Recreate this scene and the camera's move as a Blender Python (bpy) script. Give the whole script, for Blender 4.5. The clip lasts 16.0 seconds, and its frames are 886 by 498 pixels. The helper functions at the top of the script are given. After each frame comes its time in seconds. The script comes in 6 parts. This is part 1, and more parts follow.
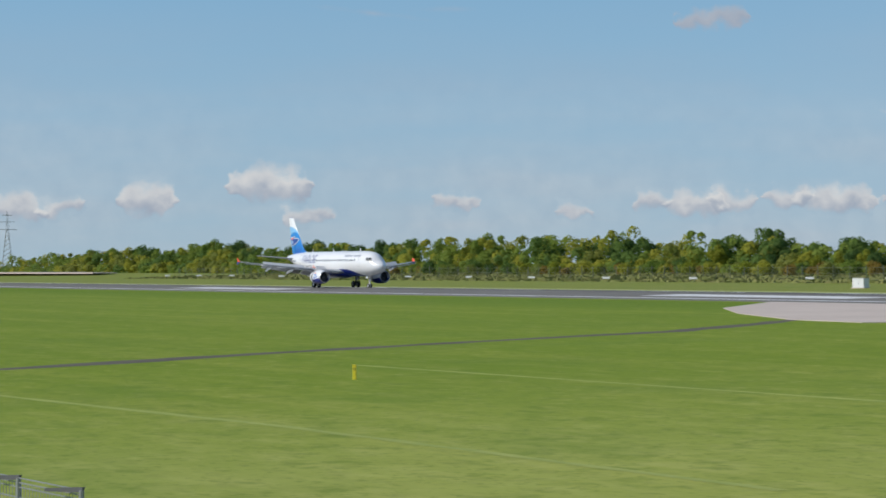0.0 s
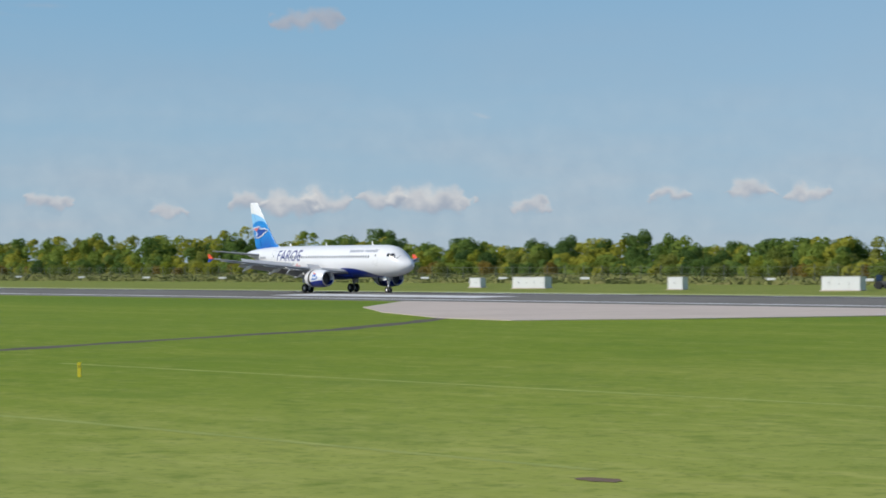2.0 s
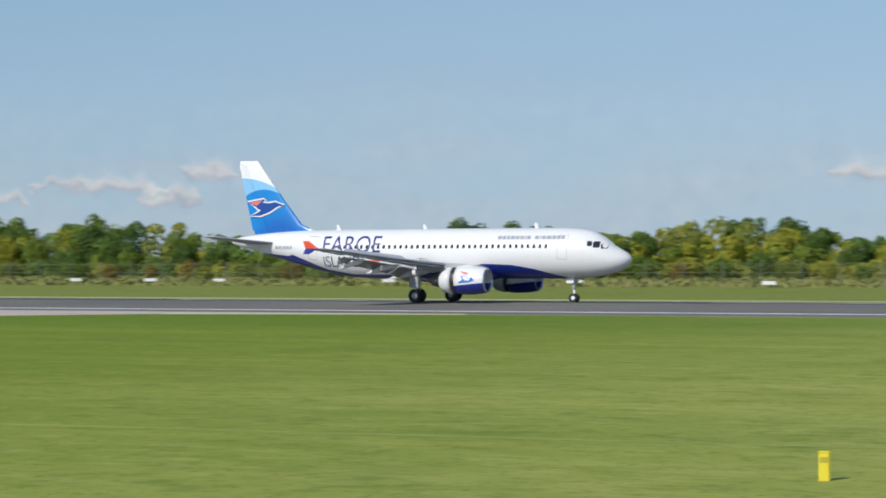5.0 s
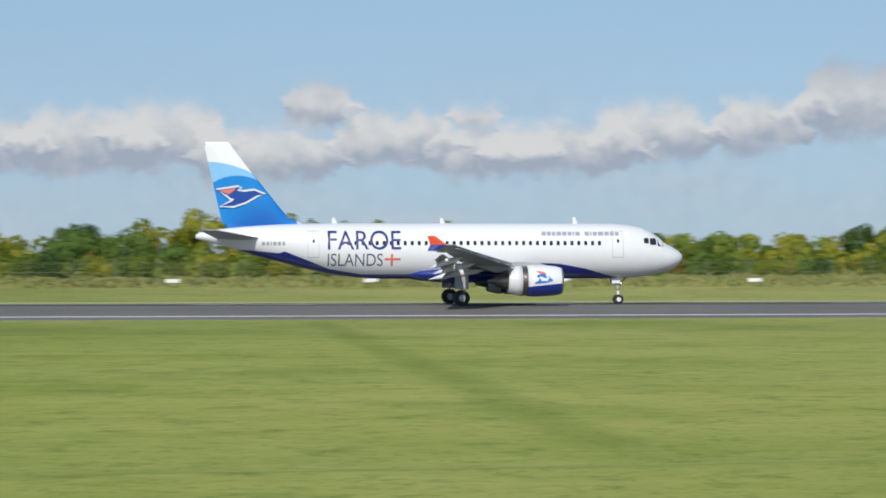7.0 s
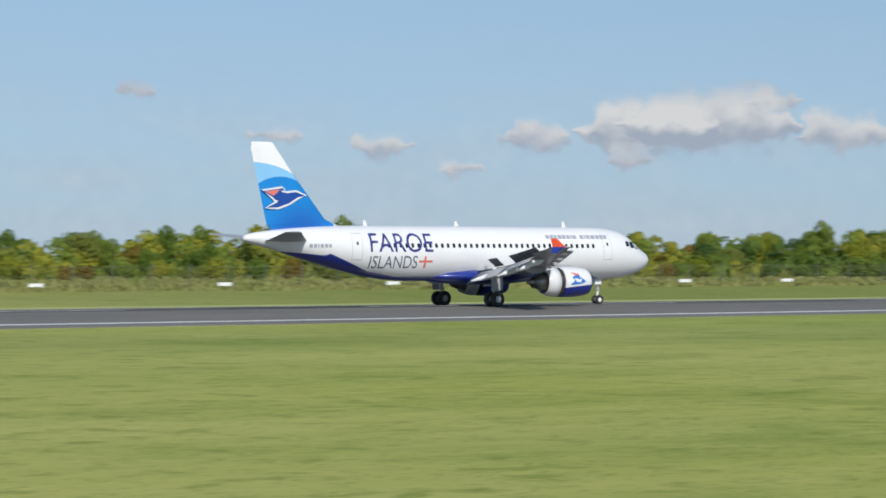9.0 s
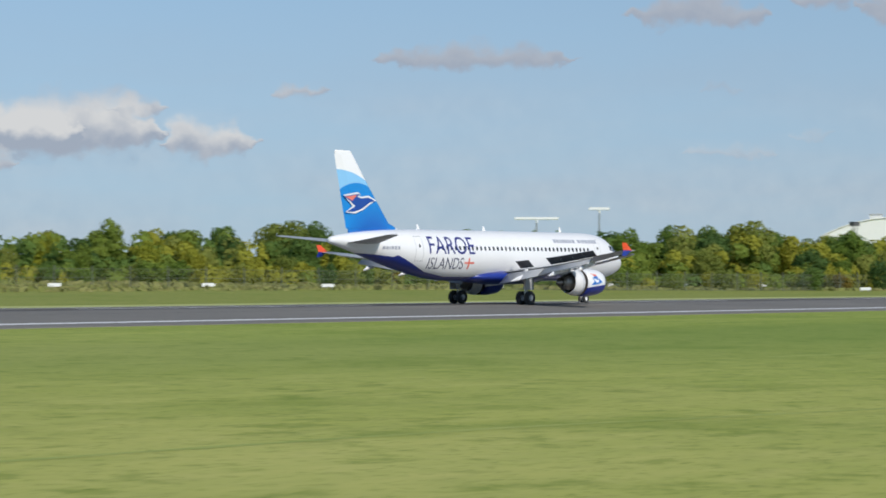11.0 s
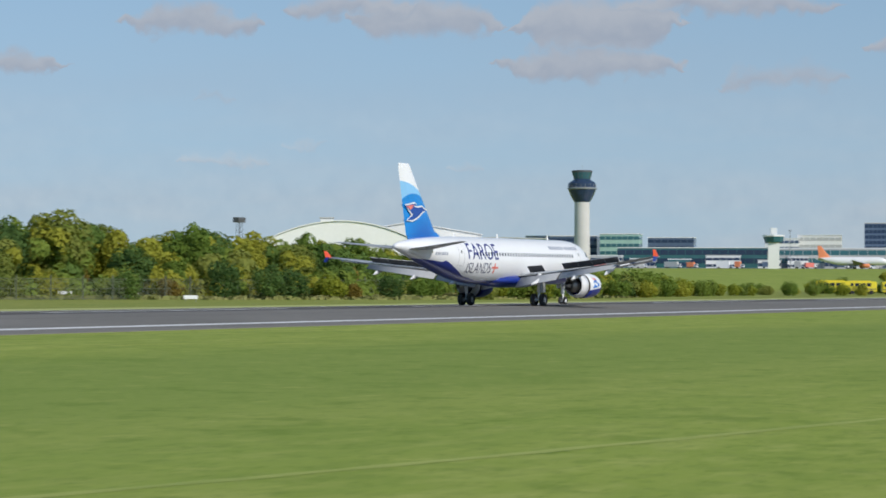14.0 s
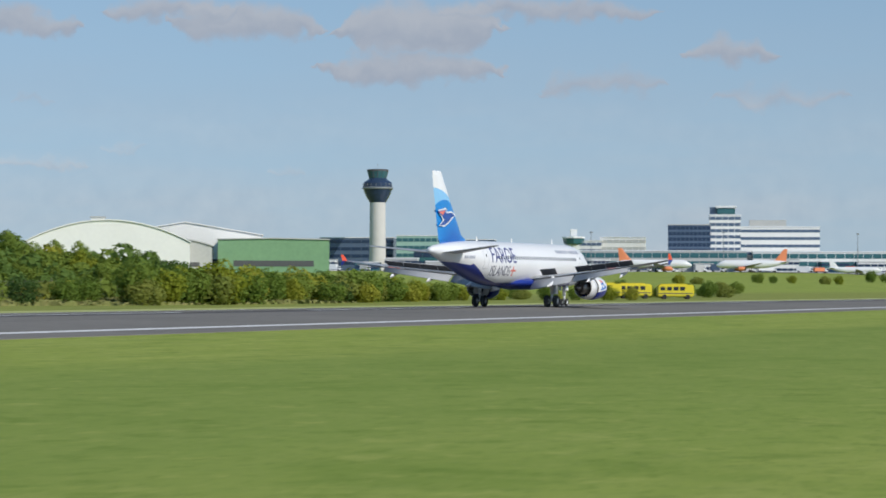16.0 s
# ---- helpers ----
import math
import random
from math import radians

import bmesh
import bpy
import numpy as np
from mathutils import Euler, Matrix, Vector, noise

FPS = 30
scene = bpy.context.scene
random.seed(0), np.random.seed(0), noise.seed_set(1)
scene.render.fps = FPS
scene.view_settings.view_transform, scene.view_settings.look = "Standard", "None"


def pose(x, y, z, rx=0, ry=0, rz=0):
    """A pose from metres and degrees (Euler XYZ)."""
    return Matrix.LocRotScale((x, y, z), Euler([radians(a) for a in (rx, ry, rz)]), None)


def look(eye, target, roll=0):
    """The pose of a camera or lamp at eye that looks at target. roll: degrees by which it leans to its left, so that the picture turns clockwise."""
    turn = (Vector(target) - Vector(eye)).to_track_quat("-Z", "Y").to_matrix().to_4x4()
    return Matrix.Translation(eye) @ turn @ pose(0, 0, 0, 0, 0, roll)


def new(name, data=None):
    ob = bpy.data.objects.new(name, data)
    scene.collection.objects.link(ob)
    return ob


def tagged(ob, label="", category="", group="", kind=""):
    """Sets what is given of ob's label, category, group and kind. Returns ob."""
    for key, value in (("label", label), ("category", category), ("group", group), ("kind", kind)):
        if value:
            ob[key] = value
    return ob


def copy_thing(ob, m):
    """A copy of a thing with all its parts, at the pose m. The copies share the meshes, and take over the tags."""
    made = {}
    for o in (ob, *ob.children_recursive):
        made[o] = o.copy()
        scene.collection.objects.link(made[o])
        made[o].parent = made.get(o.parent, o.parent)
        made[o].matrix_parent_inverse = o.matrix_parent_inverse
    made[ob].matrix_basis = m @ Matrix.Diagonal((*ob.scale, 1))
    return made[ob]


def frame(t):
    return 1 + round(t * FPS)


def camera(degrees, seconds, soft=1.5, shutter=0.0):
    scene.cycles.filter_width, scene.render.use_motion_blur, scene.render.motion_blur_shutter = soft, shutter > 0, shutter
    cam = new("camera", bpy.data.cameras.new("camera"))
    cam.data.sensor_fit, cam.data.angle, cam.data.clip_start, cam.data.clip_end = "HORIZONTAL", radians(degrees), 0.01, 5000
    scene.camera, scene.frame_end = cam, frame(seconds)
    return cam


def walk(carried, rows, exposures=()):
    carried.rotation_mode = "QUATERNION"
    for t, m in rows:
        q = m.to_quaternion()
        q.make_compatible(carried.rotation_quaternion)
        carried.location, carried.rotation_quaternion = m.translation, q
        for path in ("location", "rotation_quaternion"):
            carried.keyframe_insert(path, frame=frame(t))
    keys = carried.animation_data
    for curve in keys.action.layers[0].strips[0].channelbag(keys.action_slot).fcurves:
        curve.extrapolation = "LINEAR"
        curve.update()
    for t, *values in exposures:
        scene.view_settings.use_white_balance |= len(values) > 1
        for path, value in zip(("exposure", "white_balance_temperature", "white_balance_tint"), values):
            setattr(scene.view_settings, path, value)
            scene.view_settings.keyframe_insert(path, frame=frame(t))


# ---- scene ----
LENS = 21.651
PATH = [
    (0, 22.03, -10.88, 3.403, -61.066, 0.452, -0.209),
    (0.5, 23.71, -12.75, 3.403, -59.085, 0.452, -0.190),
    (1, 24.03, -14.18, 3.403, -56.884, 0.444, -0.224),
    (1.5, 23.00, -15.03, 3.403, -53.969, 0.434, -0.221),
    (2, 22.19, -16.20, 3.403, -51.082, 0.420, -0.214),
    (2.5, 20.07, -16.56, 3.403, -47.647, 0.405, -0.237),
    (3, 16.96, -16.05, 3.403, -44.000, 0.395, -0.216),
    (3.5, 14.09, -15.62, 3.403, -39.402, 0.372, -0.296),
    (3.7, 13.18, -15.68, 3.403, -37.486, 0.363, -0.208),
    (4, 11.65, -15.57, 3.403, -34.603, 0.349, -0.099),
    (4.5, 8.87, -14.88, 3.403, -29.551, 0.326, -0.052),
    (5, 6.32, -14.14, 3.403, -23.859, 0.307, -0.099),
    (5.5, 4.22, -13.98, 3.403, -17.211, 0.298, -0.156),
    (5.8, 3.12, -14.43, 3.403, -12.670, 0.299, -0.161),
    (6, 2.38, -14.90, 3.403, -9.466, 0.285, -0.143),
    (6.2, 1.54, -14.89, 3.403, -6.337, 0.227, -0.125),
    (6.5, 0.27, -13.68, 3.403, -1.420, 0.278, -0.140),
    (7, -1.07, -9.00, 3.403, 6.589, 0.265, -0.043),
    (7.5, -0.71, -2.78, 3.403, 13.511, 0.249, -0.088),
    (8, 1.44, 3.69, 3.338, 19.854, 0.281, 0.002),
    (8.5, 5.02, 9.63, 3.232, 26.508, 0.339, 0.033),
    (8.7, 6.71, 11.71, 3.195, 29.049, 0.365, -0.038),
    (9, 9.86, 15.14, 3.134, 32.554, 0.408, -0.133),
    (9.5, 16.83, 21.56, 3.020, 37.605, 0.480, -0.207),
    (10, 25.56, 28.12, 2.903, 41.787, 0.540, -0.181),
    (10.5, 35.30, 34.05, 2.798, 45.256, 0.572, -0.063),
    (10.8, 41.24, 37.04, 2.745, 47.072, 0.569, 0.050),
    (11, 45.16, 38.79, 2.713, 48.202, 0.562, 0.132),
    (11.5, 56.09, 43.49, 2.630, 50.918, 0.590, 0.198),
    (12, 68.85, 48.75, 2.537, 53.552, 0.621, 0.153),
    (12.5, 82.46, 53.77, 2.447, 55.468, 0.678, 0.108),
    (13, 96.40, 58.30, 2.367, 57.303, 0.712, 0.162),
    (13.5, 111.53, 62.91, 2.285, 59.302, 0.754, 0.214),
    (14, 126.54, 66.95, 2.213, 60.690, 0.796, 0.146),
    (14.5, 140.34, 70.00, 2.159, 61.897, 0.818, 0.164),
    (15, 154.57, 72.98, 2.106, 63.013, 0.839, 0.217),
    (15.5, 169.20, 75.86, 2.054, 64.138, 0.863, 0.195),
    (16, 185.23, 79.10, 2.003, 65.114, 0.907, 0.156),
]
ROLLOUT = [
    (0, -321.22),
    (0.5, -293.46),
    (1, -265.85),
    (1.5, -238.47),
    (2, -211.57),
    (2.5, -185.12),
    (3, -159.04),
    (3.5, -133.10),
    (3.7, -122.77),
    (4, -107.34),
    (4.5, -81.92),
    (5, -56.95),
    (5.5, -32.53),
    (5.8, -18.19),
    (6, -8.75),
    (6.2, 0.66),
    (6.5, 14.73),
    (7, 38.01),
    (7.5, 60.92),
    (8, 83.30),
    (8.5, 105.30),
    (8.7, 114.04),
    (9, 127.11),
    (9.5, 148.77),
    (10, 170.31),
    (10.5, 191.73),
    (10.8, 204.55),
    (11, 213.06),
    (11.5, 234.10),
    (12, 254.65),
    (12.5, 274.93),
    (13, 295.04),
    (13.5, 315.02),
    (14, 334.65),
    (14.5, 353.91),
    (15, 372.87),
    (15.5, 391.68),
    (16, 410.34),
]


def eye_row(t, x, y, z, pan, tilt, roll):
    p, q = radians(pan), radians(tilt)
    ahead = Vector((math.sin(p) * math.cos(q), math.cos(p) * math.cos(q), math.sin(q)))
    eye = Vector((x, y, z))
    return t, look(eye, eye + ahead * 100, roll)


cam = camera(LENS, 16.0, soft=1.7, shutter=0.3)
walk(cam, [eye_row(*r) for r in PATH])

CENTRE = 167.5          # runway centreline, y
EXPOSURE = 0.0

# ---- sky, sun ----
SUN_FROM = Vector((-0.30, -1.0, 0.0)).normalized()
SUN_HIGH = radians(36)


def cloud_rows():
    """The clouds sorted along the horizon into rows in which none overlap, seven to a row."""
    rows = []
    for c in sorted((a, e - 0.06, wd, ht * 0.98) if -14 < a < 19 and ht > 0.4 else (a, e, wd, ht) for a, e, wd, ht in CLOUDS):
        for r in rows:
            if len(r) < 7 and c[0] - 1.2 * c[2] > r[-1][0] + 1.2 * r[-1][2] and c[0] - r[0][0] < 45:
                r.append(c)
                break
        else:
            rows.append([c])
    return rows


def build_world():
    w = bpy.data.worlds.new("sky")
    scene.world = w
    w.use_nodes = True
    nt = w.node_tree
    n, ln = nt.nodes, nt.links
    n.clear()
    out = n.new("ShaderNodeOutputWorld")
    bg = n.new("ShaderNodeBackground")
    sky = n.new("ShaderNodeTexSky")
    sky.sky_type = "NISHITA"
    sky.sun_disc = False
    sky.sun_elevation = SUN_HIGH
    sky.sun_rotation = math.atan2(SUN_FROM.x, SUN_FROM.y)
    sky.air_density, sky.dust_density, sky.ozone_density = 1.0, 0.3, 1.9
    bg.inputs["Strength"].default_value = SKY_STRENGTH
    co = n.new("ShaderNodeTexCoord")
    lift = n.new("ShaderNodeVectorMath")
    lift.operation = "ADD"
    lift.inputs[1].default_value = (0, 0, 0.13)
    ln.new(co.outputs["Generated"], lift.inputs[0]), ln.new(lift.outputs[0], sky.inputs["Vector"])
    sep = n.new("ShaderNodeSeparateXYZ")
    ln.new(co.outputs["Generated"], sep.inputs[0])

    def m(op, a, b=None, c=None, clamp=False):
        k = n.new("ShaderNodeMath")
        k.operation, k.use_clamp = op, clamp
        for i, v in enumerate((a, b, c)):
            if v is None:
                continue
            if isinstance(v, (int, float)):
                k.inputs[i].default_value = v
            else:
                ln.new(v, k.inputs[i])
        return k.outputs[0]

    az = m("MULTIPLY", m("ARCTAN2", sep.outputs[0], sep.outputs[1]), 57.2958)
    el = m("MULTIPLY", m("ARCSINE", sep.outputs[2]), 57.2958)
    ang = n.new("ShaderNodeCombineXYZ")
    ln.new(az, ang.inputs[0]), ln.new(el, ang.inputs[1])
    # billowing edges: the angles are stirred by two sizes of noise
    nz = n.new("ShaderNodeTexNoise")
    nz.inputs["Scale"].default_value, nz.inputs["Detail"].default_value = 1.7, 4.0
    nz.inputs["Roughness"].default_value = 0.5
    ln.new(ang.outputs[0], nz.inputs["Vector"])
    sub = n.new("ShaderNodeVectorMath")
    sub.operation = "SUBTRACT"
    ln.new(nz.outputs["Color"], sub.inputs[0])
    sub.inputs[1].default_value = (0.5, 0.5, 0.5)
    mul = n.new("ShaderNodeVectorMath")
    mul.operation = "MULTIPLY"
    ln.new(sub.outputs[0], mul.inputs[0])
    mul.inputs[1].default_value = (1.25, 0.95, 0.0)
    add = n.new("ShaderNodeVectorMath")
    add.operation = "ADD"
    ln.new(ang.outputs[0], add.inputs[0]), ln.new(mul.outputs[0], add.inputs[1])
    # clouds lie in rows: along each row one ramp holds the height and depth of every cloud
    wz = n.new("ShaderNodeSeparateXYZ")
    ln.new(add.outputs[0], wz.inputs[0])
    dens, top = None, None
    for row in cloud_rows():
        lo, hi = row[0][0] - row[0][2] - 0.5, row[-1][0] + row[-1][2] + 0.5
        ramp = n.new("ShaderNodeValToRGB")
        ramp.color_ramp.interpolation = "EASE"
        e = ramp.color_ramp.elements
        e[0].position, e[1].position = 0.0, 1.0
        e[0].color = (row[0][1] / 8, 0, 0.5, 1)
        e[1].color = (row[-1][1] / 8, 0, 0.5, 1)
        for a, el0, wd, ht in row:
            for da, g in ((-1.15, 0.0), (-0.45, 1.0), (0.5, 0.9), (1.15, 0.0)):
                q = e.new((a + da * wd - lo) / (hi - lo))
                q.color = (el0 / 8, g * ht * 1.6 / 1.5, min(0.95, (0.14 if a > 50 and el0 < 5 else 0.42) + 0.75 * ht), 1)
        u = m("DIVIDE", m("SUBTRACT", wz.outputs[0], lo), hi - lo, clamp=True)
        ln.new(u, ramp.inputs[0])
        col = n.new("ShaderNodeSeparateColor")
        ln.new(ramp.outputs[0], col.inputs[0])
        up = m("DIVIDE", m("MULTIPLY_ADD", col.outputs[0], -8.0, wz.outputs[1]), m("MULTIPLY_ADD", col.outputs[1], 1.5, 0.012))
        # flat foot, rounded head
        foot = m("MULTIPLY", m("MINIMUM", up, 0.0), -1.35)
        d = m("SUBTRACT", 1.0, m("MAXIMUM", up, foot), clamp=True)
        d = m("MULTIPLY", m("MULTIPLY", d, col.outputs[2]), m("MULTIPLY", col.outputs[1], 12.0, clamp=True))
        tp = m("MULTIPLY", d, m("MINIMUM", m("MAXIMUM", up, -1.0), 1.0))
        dens = d if dens is None else m("MAXIMUM", dens, d)
        top = tp if top is None else m("ADD", top, tp)
    for a, e, a2, e2 in TRAILS:
        mp = n.new("ShaderNodeMapping")
        mp.vector_type = "TEXTURE"
        mp.inputs["Location"].default_value = ((a + a2) / 2, (e + e2) / 2, 0)
        mp.inputs["Rotation"].default_value = (0, 0, math.atan2(e2 - e, a2 - a))
        mp.inputs["Scale"].default_value = (abs(a2 - a) * 0.62, 0.16, 1)
        ln.new(ang.outputs[0], mp.inputs["Vector"])
        le = n.new("ShaderNodeVectorMath")
        le.operation = "LENGTH"
        ln.new(mp.outputs[0], le.inputs[0])
        d = m("MULTIPLY", m("MULTIPLY", m("SUBTRACT", 1.0, le.outputs["Value"], clamp=True), 0.42), nz.outputs[0])
        dens = m("MAXIMUM", dens, d)
    # thin veil low over the horizon
    veil = n.new("ShaderNodeTexNoise")
    veil.inputs["Scale"].default_value, veil.inputs["Detail"].default_value = 0.35, 5.0
    mv = n.new("ShaderNodeMapping")
    mv.inputs["Scale"].default_value = (0.5, 2.2, 1)
    ln.new(ang.outputs[0], mv.inputs["Vector"]), ln.new(mv.outputs[0], veil.inputs["Vector"])
    low = m("MULTIPLY_ADD", el, -0.13, 0.9, clamp=True)
    v = m("MULTIPLY", m("MULTIPLY_ADD", veil.outputs[0], 1.6, -0.42, clamp=True), m("MULTIPLY", low, 0.8))
    mr = n.new("ShaderNodeMapRange")
    mr.interpolation_type = "SMOOTHSTEP"
    mr.inputs[1].default_value, mr.inputs[2].default_value = 0.03, 0.58
    mr.inputs[4].default_value = 0.88
    ln.new(dens, mr.inputs[0])
    cover = m("MAXIMUM", mr.outputs[0], v)
    shade = n.new("ShaderNodeMapRange")
    shade.inputs[1].default_value, shade.inputs[2].default_value = -0.20, 0.26
    ln.new(m("ADD", top, m("MULTIPLY_ADD", nz.outputs[0], 0.5, -0.25)), shade.inputs[0])
    cc = n.new("ShaderNodeMix")
    cc.data_type = "RGBA"
    k = 1.0 / SKY_STRENGTH
    cc.inputs[6].default_value = (0.345 * k, 0.385 * k, 0.465 * k, 1)
    cc.inputs[7].default_value = (0.69 * k, 0.68 * k, 0.67 * k, 1)
    # the higher, thinner clouds are greyer than the towering ones by the horizon
    high = n.new("ShaderNodeMapRange")
    high.inputs[1].default_value, high.inputs[2].default_value, high.inputs[3].default_value, high.inputs[4].default_value = 3.9, 4.8, 1.0, 0.26
    ln.new(el, high.inputs[0])
    ln.new(m("MULTIPLY", shade.outputs[0], high.outputs[0]), cc.inputs[0])
    tint = n.new("ShaderNodeMix")
    tint.data_type, tint.blend_type = "RGBA", "MULTIPLY"
    tint.inputs[0].default_value = 1.0
    tint.inputs[7].default_value = SKY_TINT
    ln.new(sky.outputs[0], tint.inputs[6])
    mx = n.new("ShaderNodeMix")
    mx.data_type = "RGBA"
    hz = n.new("ShaderNodeMix")
    hz.data_type = "RGBA"
    hz.inputs[7].default_value = (0.36 * k, 0.45 * k, 0.53 * k, 1)
    ln.new(m("MULTIPLY", m("POWER", m("MULTIPLY_ADD", el, -0.075, 1.0, clamp=True), 1.3), 0.8), hz.inputs[0]), ln.new(tint.outputs[2], hz.inputs[6])
    # the air is clearer, and the blue deeper, towards the west
    west = n.new("ShaderNodeMapRange")
    west.interpolation_type = "SMOOTHSTEP"
    west.inputs[1].default_value, west.inputs[2].default_value = -22.0, -58.0
    ln.new(az, west.inputs[0])
    up = n.new("ShaderNodeMapRange")
    up.inputs[1].default_value, up.inputs[2].default_value, up.inputs[3].default_value = 0.5, 6.5, 0.15
    ln.new(el, up.inputs[0])
    blue = n.new("ShaderNodeMix")
    blue.data_type, blue.blend_type = "RGBA", "MULTIPLY"
    blue.inputs[7].default_value = (0.83, 1.0, 1.06, 1)
    ln.new(m("MULTIPLY", west.outputs[0], up.outputs[0]), blue.inputs[0]), ln.new(hz.outputs[2], blue.inputs[6])
    ln.new(cover, mx.inputs[0]), ln.new(blue.outputs[2], mx.inputs[6]), ln.new(cc.outputs[2], mx.inputs[7])
    ln.new(mx.outputs[2], bg.inputs["Color"]), ln.new(bg.outputs[0], out.inputs["Surface"])


SKY_STRENGTH = 0.135
SKY_TINT = (0.92, 1.0, 0.96, 1)
CLOUDS = [
    (-71.42, 1.46, 0.77, 0.35),
    (-70.40, 1.43, 0.63, 0.28),
    (-68.37, 1.63, 0.84, 0.45),
    (-65.37, 2.01, 1.05, 0.49),
    (-64.47, 1.25, 0.63, 0.25),
    (-60.77, 1.58, 0.63, 0.25),
    (-57.91, 1.40, 0.56, 0.21),
    (-55.96, 1.56, 0.56, 0.28),
    (-54.92, 1.48, 0.84, 0.35),
    (-53.89, 1.57, 0.63, 0.31),
    (-52.58, 1.67, 0.63, 0.28),
    (-51.43, 1.60, 1.05, 0.35),
    (-54.53, 6.05, 0.98, 0.25),
    (-45.42, 1.72, 0.63, 0.22),
    (-43.51, 1.84, 0.63, 0.25),
    (-49.01, 1.50, 0.56, 0.20),
    (-42.17, 1.82, 0.63, 0.25),
    (-38.61, 1.85, 0.53, 0.28),
    (-34.43, 1.47, 0.53, 0.21),
    (-32.22, 1.87, 1.82, 0.25),
    (-30.58, 1.61, 0.84, 0.28),
    (-29.62, 2.19, 0.84, 0.28),
    (-13.48, 2.13, 0.98, 0.31),
    (-9.67, 3.04, 0.84, 0.48),
    (-8.20, 2.90, 0.98, 0.63),
    (-6.73, 3.66, 0.98, 0.45),
    (-4.71, 2.72, 1.82, 0.70),
    (-2.20, 2.81, 1.96, 0.81),
    (-0.12, 2.93, 1.68, 0.87),
    (2.21, 2.50, 2.10, 0.77),
    (3.58, 3.76, 1.05, 0.63),
    (7.44, 3.42, 0.70, 0.36),
    (9.61, 2.65, 2.24, 0.70),
    (11.83, 3.06, 1.68, 0.81),
    (14.32, 3.18, 1.26, 0.73),
    (16.77, 3.77, 1.54, 0.95),
    (15.41, 3.58, 0.84, 0.42),
    (19.91, 2.71, 0.84, 0.45),
    (20.39, 3.71, 0.63, 0.20),
    (24.98, 4.31, 0.56, 0.21),
    (28.48, 3.26, 0.84, 0.18),
    (31.05, 2.92, 0.77, 0.31),
    (33.06, 2.32, 0.53, 0.25),
    (34.92, 3.12, 0.91, 0.42),
    (37.23, 2.62, 0.63, 0.28),
    (39.13, 3.42, 2.10, 0.81),
    (37.63, 3.29, 1.68, 0.70),
    (42.36, 3.13, 1.19, 0.50),
    (40.70, 3.99, 0.77, 0.28),
    (44.65, 4.42, 0.70, 0.17),
    (48.97, 5.23, 2.52, 0.36),
    (54.54, 6.33, 1.75, 0.39),
    (55.24, 2.94, 1.26, 0.25),
    (55.03, 4.54, 0.56, 0.18),
    (60.29, 6.36, 1.96, 0.48),
    (64.56, 6.23, 2.10, 0.70),
    (64.29, 5.32, 2.38, 0.45),
    (61.26, 2.78, 0.42, 0.17),
    (69.07, 4.93, 1.68, 0.39),
    (72.21, 5.68, 1.12, 0.36),
    (67.68, 6.77, 2.80, 0.31),
    (57.30, 3.32, 0.49, 0.15),
    (73.38, 4.59, 1.68, 0.34),
    (58.35, 6.70, 1.68, 0.34),
    (5.4, 2.9, 1.7, 0.75),
    (7.8, 2.6, 1.8, 0.7),
]
TRAILS = [(-64.96, 6.54, -60.77, 6.02), (-62.2, 6.37, -59.79, 6.36), (-50.94, 3.95, -49.2, 3.43),
          (-11.68, 5.28, -6.1, 4.56), (-50.39, 2.97, -46.78, 2.7)]
build_world()
lamp = bpy.data.lights.new("sun", "SUN")
lamp.energy, lamp.angle, lamp.color = 3.6, radians(0.53), (1.0, 0.94, 0.85)
sun = new("sun", lamp)
sun.matrix_world = look(SUN_FROM * 50 * math.cos(SUN_HIGH) + Vector((0, 0, 50 * math.sin(SUN_HIGH))), (0, 0, 0))
scene.view_settings.exposure = EXPOSURE

# ---- materials ----


